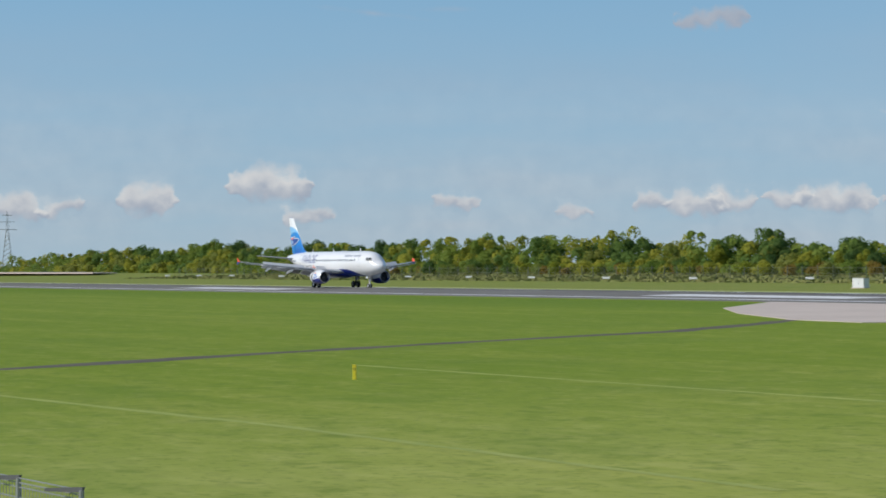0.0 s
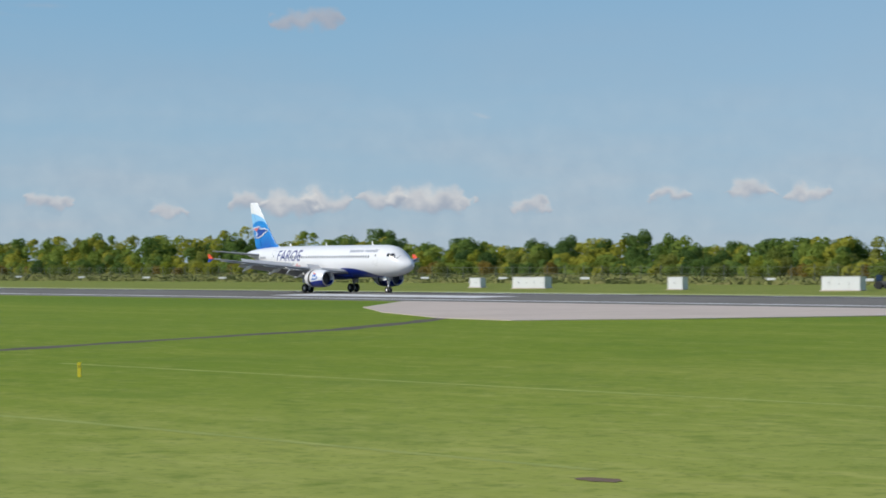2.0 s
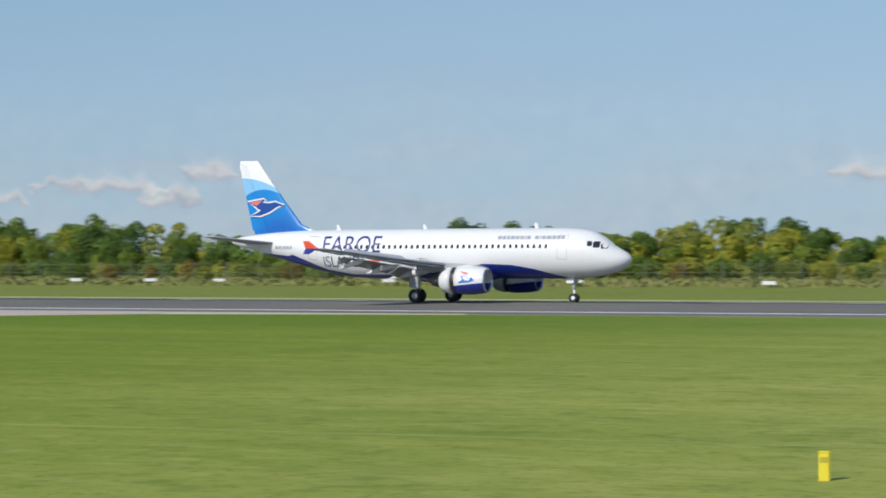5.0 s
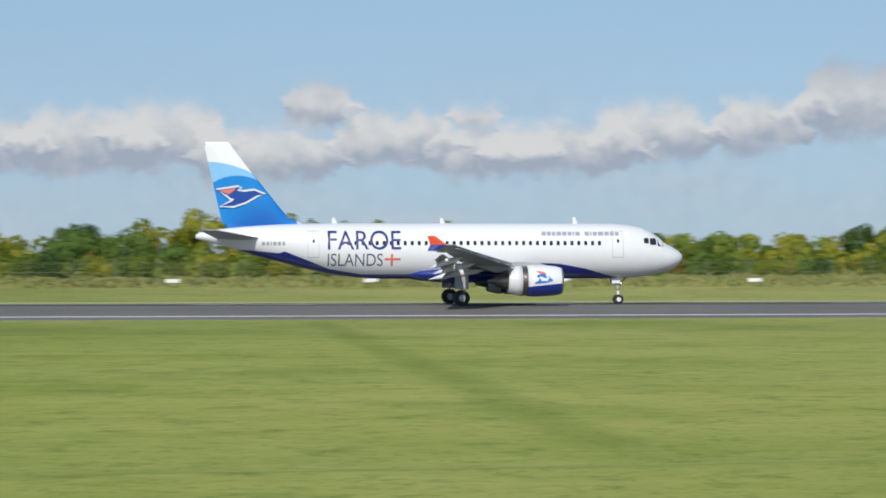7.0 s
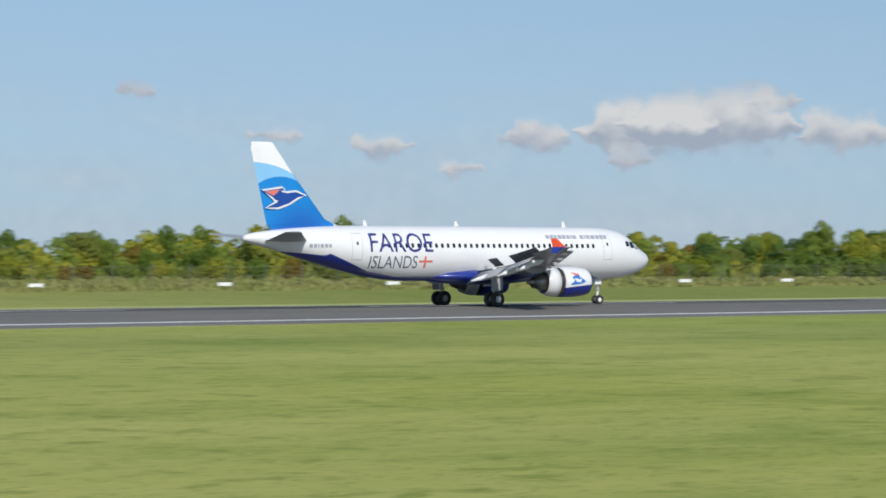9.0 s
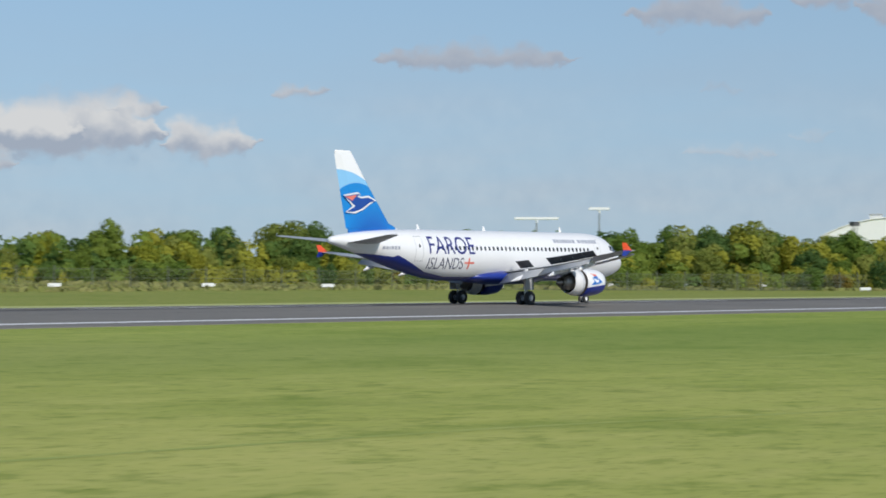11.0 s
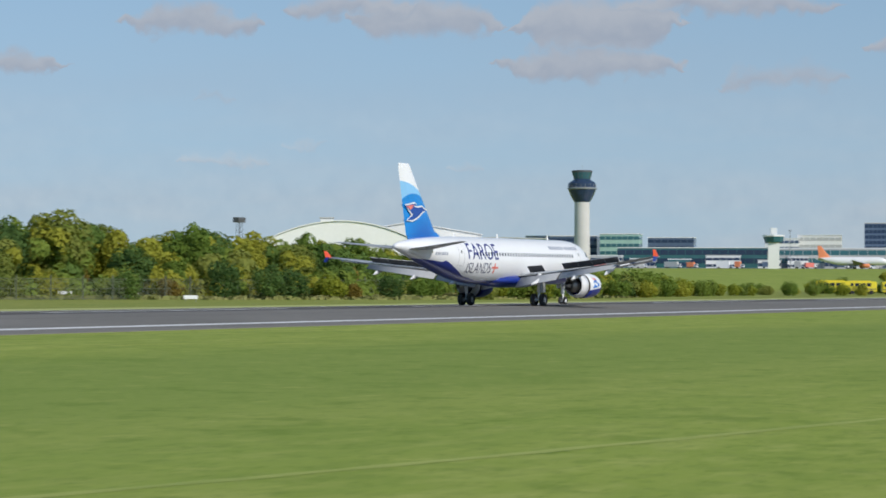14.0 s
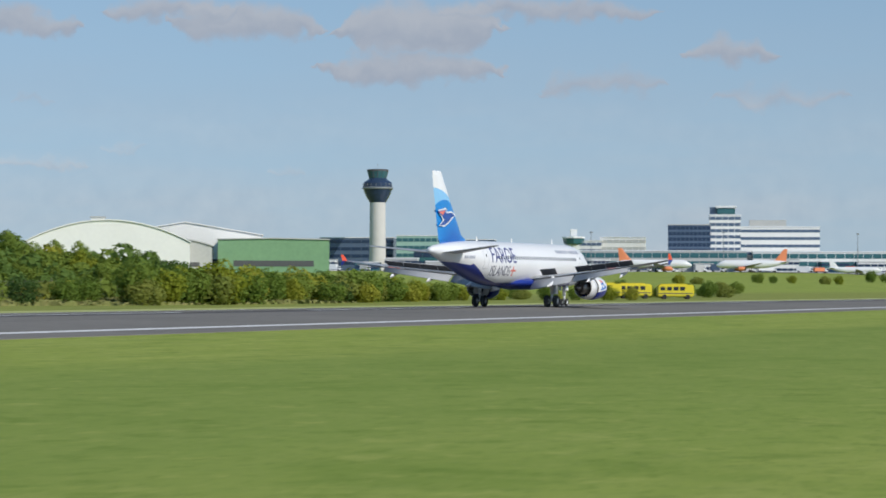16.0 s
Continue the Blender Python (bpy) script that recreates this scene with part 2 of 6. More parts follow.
def mat(name, a, b=None, rough=0.6, metal=0.0, scale=2.0, fine=None, bump=0.0, coat=0.0, spread=0.0, island=False):
    """A surface whose colour drifts between a and b at two sizes, with fine relief."""
    k = bpy.data.materials.new(name)
    k.use_nodes = True
    n, ln = k.node_tree.nodes, k.node_tree.links
    p = n["Principled BSDF"]
    p.inputs["Roughness"].default_value, p.inputs["Metallic"].default_value = rough, metal
    p.inputs["Coat Weight"].default_value = coat
    b = b or tuple(0.85 * v for v in a)
    co = n.new("ShaderNodeTexCoord")
    n1, n2 = n.new("ShaderNodeTexNoise"), n.new("ShaderNodeTexNoise")
    n1.inputs["Scale"].default_value, n1.inputs["Detail"].default_value = scale, 3
    n2.inputs["Scale"].default_value, n2.inputs["Detail"].default_value = fine or scale * 9, 4
    for t in (n1, n2):
        ln.new(co.outputs["Object"], t.inputs["Vector"])
    s = n.new("ShaderNodeMath")
    s.operation = "MULTIPLY_ADD"
    s.inputs[1].default_value = 0.55
    ln.new(n1.outputs[0], s.inputs[0])
    h = n.new("ShaderNodeMath")
    h.operation = "MULTIPLY"
    h.inputs[1].default_value = 0.45
    ln.new(n2.outputs[0], h.inputs[0]), ln.new(h.outputs[0], s.inputs[2])
    src = s.outputs[0]
    if spread:
        inf = n.new("ShaderNodeNewGeometry" if island else "ShaderNodeObjectInfo")
        r = n.new("ShaderNodeMath")
        r.operation = "MULTIPLY_ADD"
        r.inputs[1].default_value = spread
        ln.new(inf.outputs["Random Per Island" if island else "Random"], r.inputs[0])
        sh = n.new("ShaderNodeMath")
        sh.operation = "SUBTRACT"
        sh.inputs[1].default_value = spread / 2
        ln.new(src, sh.inputs[0]), ln.new(sh.outputs[0], r.inputs[2])
        src = r.outputs[0]
    mr = n.new("ShaderNodeMapRange")
    mr.inputs[1].default_value, mr.inputs[2].default_value = 0.32, 0.68
    ln.new(src, mr.inputs[0])
    mx = n.new("ShaderNodeMix")
    mx.data_type = "RGBA"
    mx.inputs[6].default_value, mx.inputs[7].default_value = (*a, 1), (*b, 1)
    ln.new(mr.outputs[0], mx.inputs[0]), ln.new(mx.outputs[2], p.inputs["Base Color"])
    if bump:
        bp = n.new("ShaderNodeBump")
        bp.inputs["Strength"].default_value, bp.inputs["Distance"].default_value = 0.6, bump
        ln.new(n2.outputs[0], bp.inputs["Height"]), ln.new(bp.outputs[0], p.inputs["Normal"])
    return k


def leafy(name, a, b, spread=0.7):
    k = mat(name, a, b, rough=0.75, scale=0.35, fine=1.7, spread=spread)
    p = k.node_tree.nodes["Principled BSDF"]
    p.inputs["Specular IOR Level"].default_value = 0.25
    n, ln = k.node_tree.nodes, k.node_tree.links
    tr, mx = n.new("ShaderNodeBsdfTranslucent"), n.new("ShaderNodeMixShader")
    ln.new(p.inputs["Base Color"].links[0].from_socket, tr.inputs["Color"])
    mx.inputs[0].default_value = 0.45
    ln.new(p.outputs[0], mx.inputs[1]), ln.new(tr.outputs[0], mx.inputs[2])
    ln.new(mx.outputs[0], n["Material Output"].inputs["Surface"])
    return k


def grass_material():
    k = mat("mown_grass", (0.174, 0.244, 0.018), (0.232, 0.300, 0.032), rough=0.9, scale=0.03, fine=1.1, bump=0.03)
    n, ln = k.node_tree.nodes, k.node_tree.links
    p = n["Principled BSDF"]
    p.inputs["Specular IOR Level"].default_value = 0.1
    src = p.inputs["Base Color"].links[0].from_socket
    co = n.new("ShaderNodeTexCoord")

    def streak(sx, sy, lo, hi, col, amount, detail=4):
        nonlocal src
        mp = n.new("ShaderNodeMapping")
        mp.inputs["Scale"].default_value = (sx, sy, 1)
        mp.inputs["Rotation"].default_value = (0, 0, radians(3))
        nz = n.new("ShaderNodeTexNoise")
        nz.inputs["Scale"].default_value, nz.inputs["Detail"].default_value = 1.0, detail
        ln.new(co.outputs["Object"], mp.inputs["Vector"]), ln.new(mp.outputs[0], nz.inputs["Vector"])
        mr = n.new("ShaderNodeMapRange")
        mr.inputs[1].default_value, mr.inputs[2].default_value, mr.inputs[4].default_value = lo, hi, amount
        ln.new(nz.outputs[0], mr.inputs[0])
        mx = n.new("ShaderNodeMix")
        mx.data_type = "RGBA"
        mx.inputs[7].default_value = (*col, 1)
        ln.new(mr.outputs[0], mx.inputs[0]), ln.new(src, mx.inputs[6])
        src = mx.outputs[2]

    streak(0.016, 0.30, 0.48, 0.66, (0.36, 0.375, 0.075), 0.6, 6)      # dry swaths along the mowing
    streak(0.03, 0.10, 0.48, 0.66, (0.13, 0.22, 0.015), 0.5, 9)    # lusher bands
    streak(0.5, 1.1, 0.50, 0.70, (0.42, 0.41, 0.12), 0.45, 8)
    streak(1.3, 2.0, 0.52, 0.70, (0.09, 0.155, 0.012), 0.5, 8)
    # lusher stripe along the paved edge
    sy = n.new("ShaderNodeSeparateXYZ")
    ln.new(co.outputs["Object"], sy.inputs[0])
    # it lies further from the edge towards the east
    east = n.new("ShaderNodeMapRange")
    east.inputs[1].default_value, east.inputs[2].default_value, east.inputs[4].default_value = 30, 110, 20
    ln.new(sy.outputs[0], east.inputs[0])
    setback = n.new("ShaderNodeMath")
    setback.operation = "ADD"
    ln.new(sy.outputs[1], setback.inputs[0]), ln.new(east.outputs[0], setback.inputs[1])
    near = []
    for a, c in ((100, 118), (141, 133)):
        mr = n.new("ShaderNodeMapRange")
        mr.inputs[1].default_value, mr.inputs[2].default_value = a, c
        ln.new(setback.outputs[0], mr.inputs[0])
        near.append(mr.outputs[0])
    ml = n.new("ShaderNodeMath")
    ml.operation = "MULTIPLY"
    ln.new(near[0], ml.inputs[0]), ln.new(near[1], ml.inputs[1])
    half = n.new("ShaderNodeMath")
    half.operation = "MULTIPLY"
    half.inputs[1].default_value = 0.85
    ln.new(ml.outputs[0], half.inputs[0])
    lush = n.new("ShaderNodeMix")
    lush.data_type = "RGBA"
    lush.inputs[7].default_value = (0.11, 0.19, 0.018, 1)
    ln.new(half.outputs[0], lush.inputs[0]), ln.new(src, lush.inputs[6])
    src = lush.outputs[2]
    # a lush line of grass over an old drain, straight across the field to the runway
    def fade(sock, a, c, to=1.0):
        mr = n.new("ShaderNodeMapRange")
        mr.interpolation_type = "SMOOTHSTEP"
        mr.inputs[1].default_value, mr.inputs[2].default_value, mr.inputs[4].default_value = a, c, to
        ln.new(sock, mr.inputs[0])
        return mr.outputs[0]

    def calc(op, a, b):
        k2 = n.new("ShaderNodeMath")
        k2.operation = op
        for i, v in enumerate((a, b)):
            if isinstance(v, float):
                k2.inputs[i].default_value = v
            else:
                ln.new(v, k2.inputs[i])
        return k2.outputs[0]

    def tone(fac, col):
        nonlocal src
        mx = n.new("ShaderNodeMix")
        mx.data_type = "RGBA"
        mx.inputs[7].default_value = (*col, 1)
        ln.new(fac, mx.inputs[0]), ln.new(src, mx.inputs[6])
        src = mx.outputs[2]

    wn = n.new("ShaderNodeTexNoise")
    wn.inputs["Scale"].default_value, wn.inputs["Detail"].default_value = 0.06, 4
    ln.new(co.outputs["Object"], wn.inputs["Vector"])
    off = calc("ABSOLUTE", calc("ADD", calc("MULTIPLY", wn.outputs[0], 1.6), calc("SUBTRACT", sy.outputs[0], 8.6)), 0.0)
    drain = calc("MULTIPLY", fade(off, 1.5, 0.2, 0.36), calc("MULTIPLY", fade(sy.outputs[1], 30, 44), fade(sy.outputs[1], 141, 130)))
    # fresher green towards the west
    tone(fade(sy.outputs[0], 0, -45, 0.5), (0.150, 0.218, 0.010))
    # paler towards the east
    tone(fade(sy.outputs[0], 50, 130, 0.4), (0.325, 0.370, 0.105))
    # beyond the runway the grass is longer and duller
    dull = calc("MULTIPLY", fade(sy.outputs[1], 194, 204, 0.72), calc("MAXIMUM", fade(sy.outputs[0], 430, 380), fade(sy.outputs[1], 258, 236)))
    tone(dull, (0.225, 0.235, 0.062))
    # the middle of the field has dried out more than its ends
    sx = n.new("ShaderNodeSeparateXYZ")
    ln.new(co.outputs["Object"], sx.inputs[0])
    ends = []
    for a, c in ((-60, 25), (150, 60)):
        mr = n.new("ShaderNodeMapRange")
        mr.interpolation_type = "SMOOTHSTEP"
        mr.inputs[1].default_value, mr.inputs[2].default_value = a, c
        ln.new(sx.outputs[0], mr.inputs[0])
        ends.append(mr.outputs[0])
    both = n.new("ShaderNodeMath")
    both.operation = "MULTIPLY"
    ln.new(ends[0], both.inputs[0]), ln.new(ends[1], both.inputs[1])
    pn = n.new("ShaderNodeTexNoise")
    pn.inputs["Scale"].default_value, pn.inputs["Detail"].default_value = 0.05, 5
    ln.new(co.outputs["Object"], pn.inputs["Vector"])
    dry = n.new("ShaderNodeMath")
    dry.operation = "MULTIPLY"
    ln.new(both.outputs[0], dry.inputs[0]), ln.new(pn.outputs[0], dry.inputs[1])
    mx = n.new("ShaderNodeMix")
    mx.data_type = "RGBA"
    mx.inputs[7].default_value = (0.50, 0.47, 0.16, 1)
    ln.new(dry.outputs[0], mx.inputs[0]), ln.new(src, mx.inputs[6])
    src = mx.outputs[2]
    tone(drain, (0.115, 0.185, 0.022))
    # patchy growth at three sizes: darker clover, paler clippings
    for size, lo, hi, amount, col in ((0.11, 0.50, 0.68, 0.34, (0.110, 0.190, 0.020)), (0.10, 0.36, 0.24, 0.30, (0.36, 0.37, 0.11)), (0.75, 0.52, 0.70, 0.50, (0.105, 0.175, 0.018)),
                                      (0.90, 0.44, 0.28, 0.42, (0.37, 0.38, 0.11)), (3.6, 0.52, 0.68, 0.42, (0.100, 0.165, 0.016)), (4.4, 0.44, 0.30, 0.34, (0.38, 0.39, 0.12))):
        pt = n.new("ShaderNodeTexNoise")
        pt.inputs["Scale"].default_value, pt.inputs["Detail"].default_value, pt.inputs["Roughness"].default_value = size, 5, 0.62
        ln.new(co.outputs["Object"], pt.inputs["Vector"])
        tone(fade(pt.outputs[0], lo, hi, amount), col)
    ln.new(src, p.inputs["Base Color"])
    return k


GRASS = grass_material()
VERGE = mat("dry_verge_grass", (0.44, 0.45, 0.16), (0.34, 0.38, 0.10), rough=0.9, scale=0.2, fine=2.0, bump=0.05)
ROUGH_GRASS = mat("rough_tall_grass", (0.25, 0.23, 0.09), (0.16, 0.19, 0.04), rough=0.9, scale=0.15, fine=1.2, bump=0.1)
ASPHALT = mat("runway_asphalt", (0.215, 0.198, 0.178), (0.155, 0.144, 0.129), rough=0.8, scale=0.06, fine=1.5, bump=0.01)
RUBBER = mat("rubber_marked_asphalt", (0.066, 0.062, 0.058), (0.092, 0.087, 0.08), rough=0.75, scale=0.1, fine=2.0, bump=0.01)
ASPHALT.node_tree.nodes["Principled BSDF"].inputs["Specular IOR Level"].default_value = 0.15
RUBBER.node_tree.nodes["Principled BSDF"].inputs["Specular IOR Level"].default_value = 0.2
CONCRETE = mat("apron_concrete", (0.60, 0.50, 0.43), (0.50, 0.41, 0.35), rough=0.85, scale=0.1, fine=1.0, bump=0.01)
LINE = mat("runway_paint", (0.78, 0.77, 0.76), (0.6, 0.59, 0.58), rough=0.7, scale=0.5, fine=4.0)
STAND = mat("stand_concrete", (0.46, 0.46, 0.45), (0.38, 0.38, 0.37), rough=0.85, scale=0.05, fine=0.6)
MOWN_LINE = mat("cut_dry_grass", (0.33, 0.36, 0.08), (0.22, 0.28, 0.04), rough=0.9, scale=0.4, fine=3.0)
TRACK = mat("worn_tarmac_track", (0.120, 0.100, 0.072), (0.075, 0.064, 0.045), rough=0.9, scale=0.3, fine=2.5, bump=0.02)
WHITE = mat("white_paint", (0.80, 0.80, 0.80), (0.74, 0.74, 0.74), rough=0.35, scale=1.0)
PLANE_WHITE = mat("white_aircraft_paint", (0.74, 0.74, 0.75), (0.70, 0.70, 0.715), rough=0.28, scale=0.5, fine=3.0, coat=0.3)
BLUE = mat("deep_blue_paint", (0.012, 0.03, 0.22), (0.014, 0.036, 0.27), rough=0.28, scale=0.5, coat=0.3)
MID_BLUE = mat("mid_blue_paint", (0.015, 0.17, 0.56), (0.012, 0.14, 0.5), rough=0.3, scale=0.5, coat=0.3)
SKY_BLUE = mat("pale_blue_paint", (0.24, 0.52, 0.80), (0.21, 0.48, 0.77), rough=0.3, scale=0.5, coat=0.3)
ORANGE = mat("orange_red_paint", (0.80, 0.10, 0.03), (0.72, 0.08, 0.03), rough=0.4)
JET_ORANGE = mat("faded_orange_paint", (0.80, 0.27, 0.12), (0.74, 0.23, 0.10), rough=0.45)
CORAL = mat("coral_paint", (0.78, 0.20, 0.15), rough=0.4)
WING_GREY = mat("grey_wing_skin", (0.38, 0.39, 0.41), (0.32, 0.33, 0.35), rough=0.4, scale=0.6, fine=4.0)
WING_WHITE = mat("pale_wing_panel", (0.62, 0.62, 0.63), (0.54, 0.54, 0.56), rough=0.4, scale=0.8, fine=5.0)
DARK_GREY = mat("dark_grey_panel", (0.07, 0.07, 0.075), (0.10, 0.10, 0.105), rough=0.55, scale=1.5)
BARE = mat("bare_metal", (0.55, 0.55, 0.56), (0.42, 0.42, 0.43), rough=0.3, metal=0.9, scale=2.0)
HOT_METAL = mat("heat_stained_metal", (0.32, 0.29, 0.26), (0.20, 0.18, 0.17), rough=0.42, metal=0.8, scale=3.0)
TYRE = mat("tyre_rubber", (0.022, 0.022, 0.024), (0.035, 0.035, 0.036), rough=0.85, scale=4.0)
SEAM = mat("panel_seam", (0.50, 0.50, 0.52), rough=0.5)
GLASS = mat("dark_cabin_glass", (0.03, 0.035, 0.045), rough=0.12)
LETTER_BLUE = mat("navy_lettering", (0.022, 0.03, 0.20), rough=0.35)
LETTER_GREY = mat("slate_lettering", (0.12, 0.13, 0.19), rough=0.4)
NAME_GREY = mat("pale_slate_lettering", (0.36, 0.38, 0.45), rough=0.4)
YELLOW = mat("yellow_plastic", (0.75, 0.62, 0.03), (0.66, 0.54, 0.03), rough=0.5, scale=3.0)
LEAF = [leafy("dark_green_foliage", (0.090, 0.160, 0.040), (0.140, 0.222, 0.046)),
        leafy("green_foliage", (0.150, 0.228, 0.034), (0.220, 0.290, 0.048)),
        leafy("yellowing_foliage", (0.262, 0.300, 0.028), (0.352, 0.352, 0.044)),
        leafy("olive_foliage", (0.180, 0.228, 0.040), (0.258, 0.284, 0.058))]
LEAF.append(leafy("russet_foliage", (0.245, 0.180, 0.034), (0.310, 0.225, 0.045)))
BARK = mat("bark", (0.11, 0.085, 0.06), (0.07, 0.055, 0.04), rough=0.9, scale=3.0, bump=0.02)

# ---- mesh helpers ----


def finish(bm, name, material, smooth=False):
    me = bpy.data.meshes.new(name)
    bm.normal_update()
    if smooth:
        for f in bm.faces:
            f.smooth = True
    bm.to_mesh(me)
    bm.free()
    me.materials.append(material)
    return me


def part(name, bm, material, parent, label="", smooth=False, at=None):
    ob = new(name, finish(bm, name, material, smooth))
    ob.parent = parent
    if at is not None:
        ob.matrix_basis = at
    return tagged(ob, label)


def thing(name, label, category, group="", kind="", at=None):
    ob = new(name)
    ob.empty_display_size = 0.5
    if at is not None:
        ob.matrix_basis = at
    return tagged(ob, label, category, group, kind)


def box(bm, x0, x1, y0, y1, z0, z1, bevel=0.0):
    r = bmesh.ops.create_cube(bm, size=1, matrix=Matrix.Translation(((x0 + x1) / 2, (y0 + y1) / 2, (z0 + z1) / 2)) @ Matrix.Diagonal((x1 - x0, y1 - y0, z1 - z0, 1)))
    if bevel:
        es = list({e for v in r["verts"] for e in v.link_edges})
        bmesh.ops.bevel(bm, geom=es, offset=bevel, segments=2, affect="EDGES")
    return r


def boxed(*a, bevel=0.0):
    bm = bmesh.new()
    box(bm, *a, bevel=bevel)
    return bm


def loft(bm, rings, close=True, caps=True):
    """Skin between rings of points of the same count."""
    vs = [[bm.verts.new(p) for p in r] for r in rings]
    k = len(vs[0])
    for a, b in zip(vs, vs[1:]):
        for i in range(k if close else k - 1):
            j = (i + 1) % k
            try:
                bm.faces.new((a[i], a[j], b[j], b[i]))
            except ValueError:
                pass
    if caps:
        for r, flip in ((vs[0], True), (vs[-1], False)):
            try:
                bm.faces.new(r[::-1] if flip else r)
            except ValueError:
                pass
    bmesh.ops.recalc_face_normals(bm, faces=bm.faces)
    return vs


def tube(bm, p, q, r0, r1=None, k=10):
    p, q = Vector(p), Vector(q)
    r1 = r0 if r1 is None else r1
    turn = (q - p).to_track_quat("Z", "Y").to_matrix()
    ring = [Vector((math.cos(i * math.tau / k), math.sin(i * math.tau / k), 0)) for i in range(k)]
    loft(bm, [[p + turn @ (v * r0) for v in ring], [q + turn @ (v * r1) for v in ring]])


def turned(bm, profile, k=32, axis="x"):
    """A turned body: profile of (along, radius); about x."""
    rings = []
    for a, r in profile:
        rings.append([(a, r * math.cos(i * math.tau / k), r * math.sin(i * math.tau / k)) for i in range(k)])
    return loft(bm, rings, caps=False)


def step(v, a, b):
    u = min(1.0, max(0.0, (v - a) / (b - a)))
    return u * u * (3 - 2 * u)


def ground_z(x, y):
    z = -0.45 + 0.02 * min(95.0, max(0.0, y - 205)) + 0.004 * min(2500.0, max(0.0, y - 300))
    return z + 0.0080 * min(1000.0, max(0.0, x - 420)) * step(y, 235, 430)


def floor_z(x, y):
    """The main floor of the large buildings: it lies above the field on a deep base storey."""
    return ground_z(x, y) + 0.0045 * min(1000.0, max(0.0, x - 420)) * step(y, 235, 430)


# ---- ground and runway ----


def build_ground():
    xs = sorted({*range(-4000, -800, 200), *range(-800, 1600, 25), *range(1600, 4201, 200)})
    ys = sorted({*range(-600, -40, 70), *range(-40, 400, 15), *range(400, 1500, 50), *range(1500, 4001, 250), 140, 195})
    bm = bmesh.new()
    grid = [[bm.verts.new((x, y, ground_z(x, y))) for x in xs] for y in ys]
    for r, s in zip(grid, grid[1:]):
        for i in range(len(xs) - 1):
            bm.faces.new((r[i], r[i + 1], s[i + 1], s[i]))
    ob = new("ground", finish(bm, "ground", GRASS, True))
    tagged(ob, "mown green airfield grass with dry straw-coloured swaths", "grass", kind="structure")


def strip(name, y0, y1, z, x0, x1, material, label, lift=0.0, category="runway", stepx=40.0):
    """A cambered band along the runway."""
    bm = bmesh.new()
    ys = [y0 + (y1 - y0) * i / 6 for i in range(7)]
    xs = [x0 + (x1 - x0) * i / max(1, int((x1 - x0) / stepx)) for i in range(int((x1 - x0) / stepx) + 1)]
    top = [[bm.verts.new((x, y, z(y) + lift)) for x in xs] for y in ys]
    for r, s in zip(top, top[1:]):
        for i in range(len(xs) - 1):
            bm.faces.new((r[i], r[i + 1], s[i + 1], s[i]))
    ob = new(name, finish(bm, name, material, True))
    return tagged(ob, label, category, kind="structure")


def camber(y):
    return -0.0150 * abs(y - CENTRE)


def build_runway():
    bm = bmesh.new()
    prof = [(CENTRE - 27.5, -0.75), (CENTRE - 27.5, camber(CENTRE - 27.5)), (CENTRE - 15, camber(CENTRE - 15)), (CENTRE - 3, -0.035), (CENTRE, -0.02),
            (CENTRE + 3, -0.035), (CENTRE + 15, camber(CENTRE + 15)), (CENTRE + 27.5, camber(CENTRE + 27.5)), (CENTRE + 27.5, -0.75)]
    loft(bm, [[(x, y, z) for y, z in prof] for x in range(-2400, 1601, 100)], close=False, caps=False)
    ob = new("runway", finish(bm, "runway", ASPHALT))
    tagged(ob, "grey asphalt runway with a slight camber and white edge lines", "runway", kind="structure")
    for s in (-1, 1):
        strip("edge_line", CENTRE + s * 22.5 - 0.75, CENTRE + s * 22.5 + 0.75, camber, -2300, 1550, LINE, "white painted runway edge line", 0.006, "line")
        strip("landing_rubber", CENTRE + s * 5 - 4.2, CENTRE + s * 5 + 4.2, camber, -1500, 1000, RUBBER, "dark tyre rubber worn into the runway", 0.005, "marking")
    x = -1200
    while x < 900:
        strip("centre_line_dash", CENTRE - 0.4, CENTRE + 0.4, camber, x, x + 30, LINE, "white centre line dash on asphalt", 0.012, "line", 30)
        x += 50
    for y0, y1 in ((CENTRE - 16, CENTRE - 9), (CENTRE + 9, CENTRE + 16)):
        strip("touchdown_bar", y0, y1, camber, -221, -180, LINE, "broad white touchdown bar on the runway", 0.012, "line", 20)
        strip("touchdown_bar", y0, y1, camber, -375, -330, LINE, "broad white touchdown bar on the runway", 0.012, "line", 20)
    strip("far_verge", CENTRE + 27.5, CENTRE + 37, lambda y: -0.44, -2300, 1550, VERGE, "pale dry grass verge beside the runway", 0.03, "verge")


def flat_patch(name, outline, z, material, label, category):
    bm = bmesh.new()
    f = bm.faces.new([bm.verts.new((x, y, z)) for x, y in outline])
    r = bmesh.ops.extrude_face_region(bm, geom=[f])
    for v in r["geom"]:
        if isinstance(v, bmesh.types.BMVert):
            v.co.z -= 0.35
    bmesh.ops.recalc_face_normals(bm, faces=bm.faces)
    ob = new(name, finish(bm, name, material))
    return tagged(ob, label, category, kind="structure")


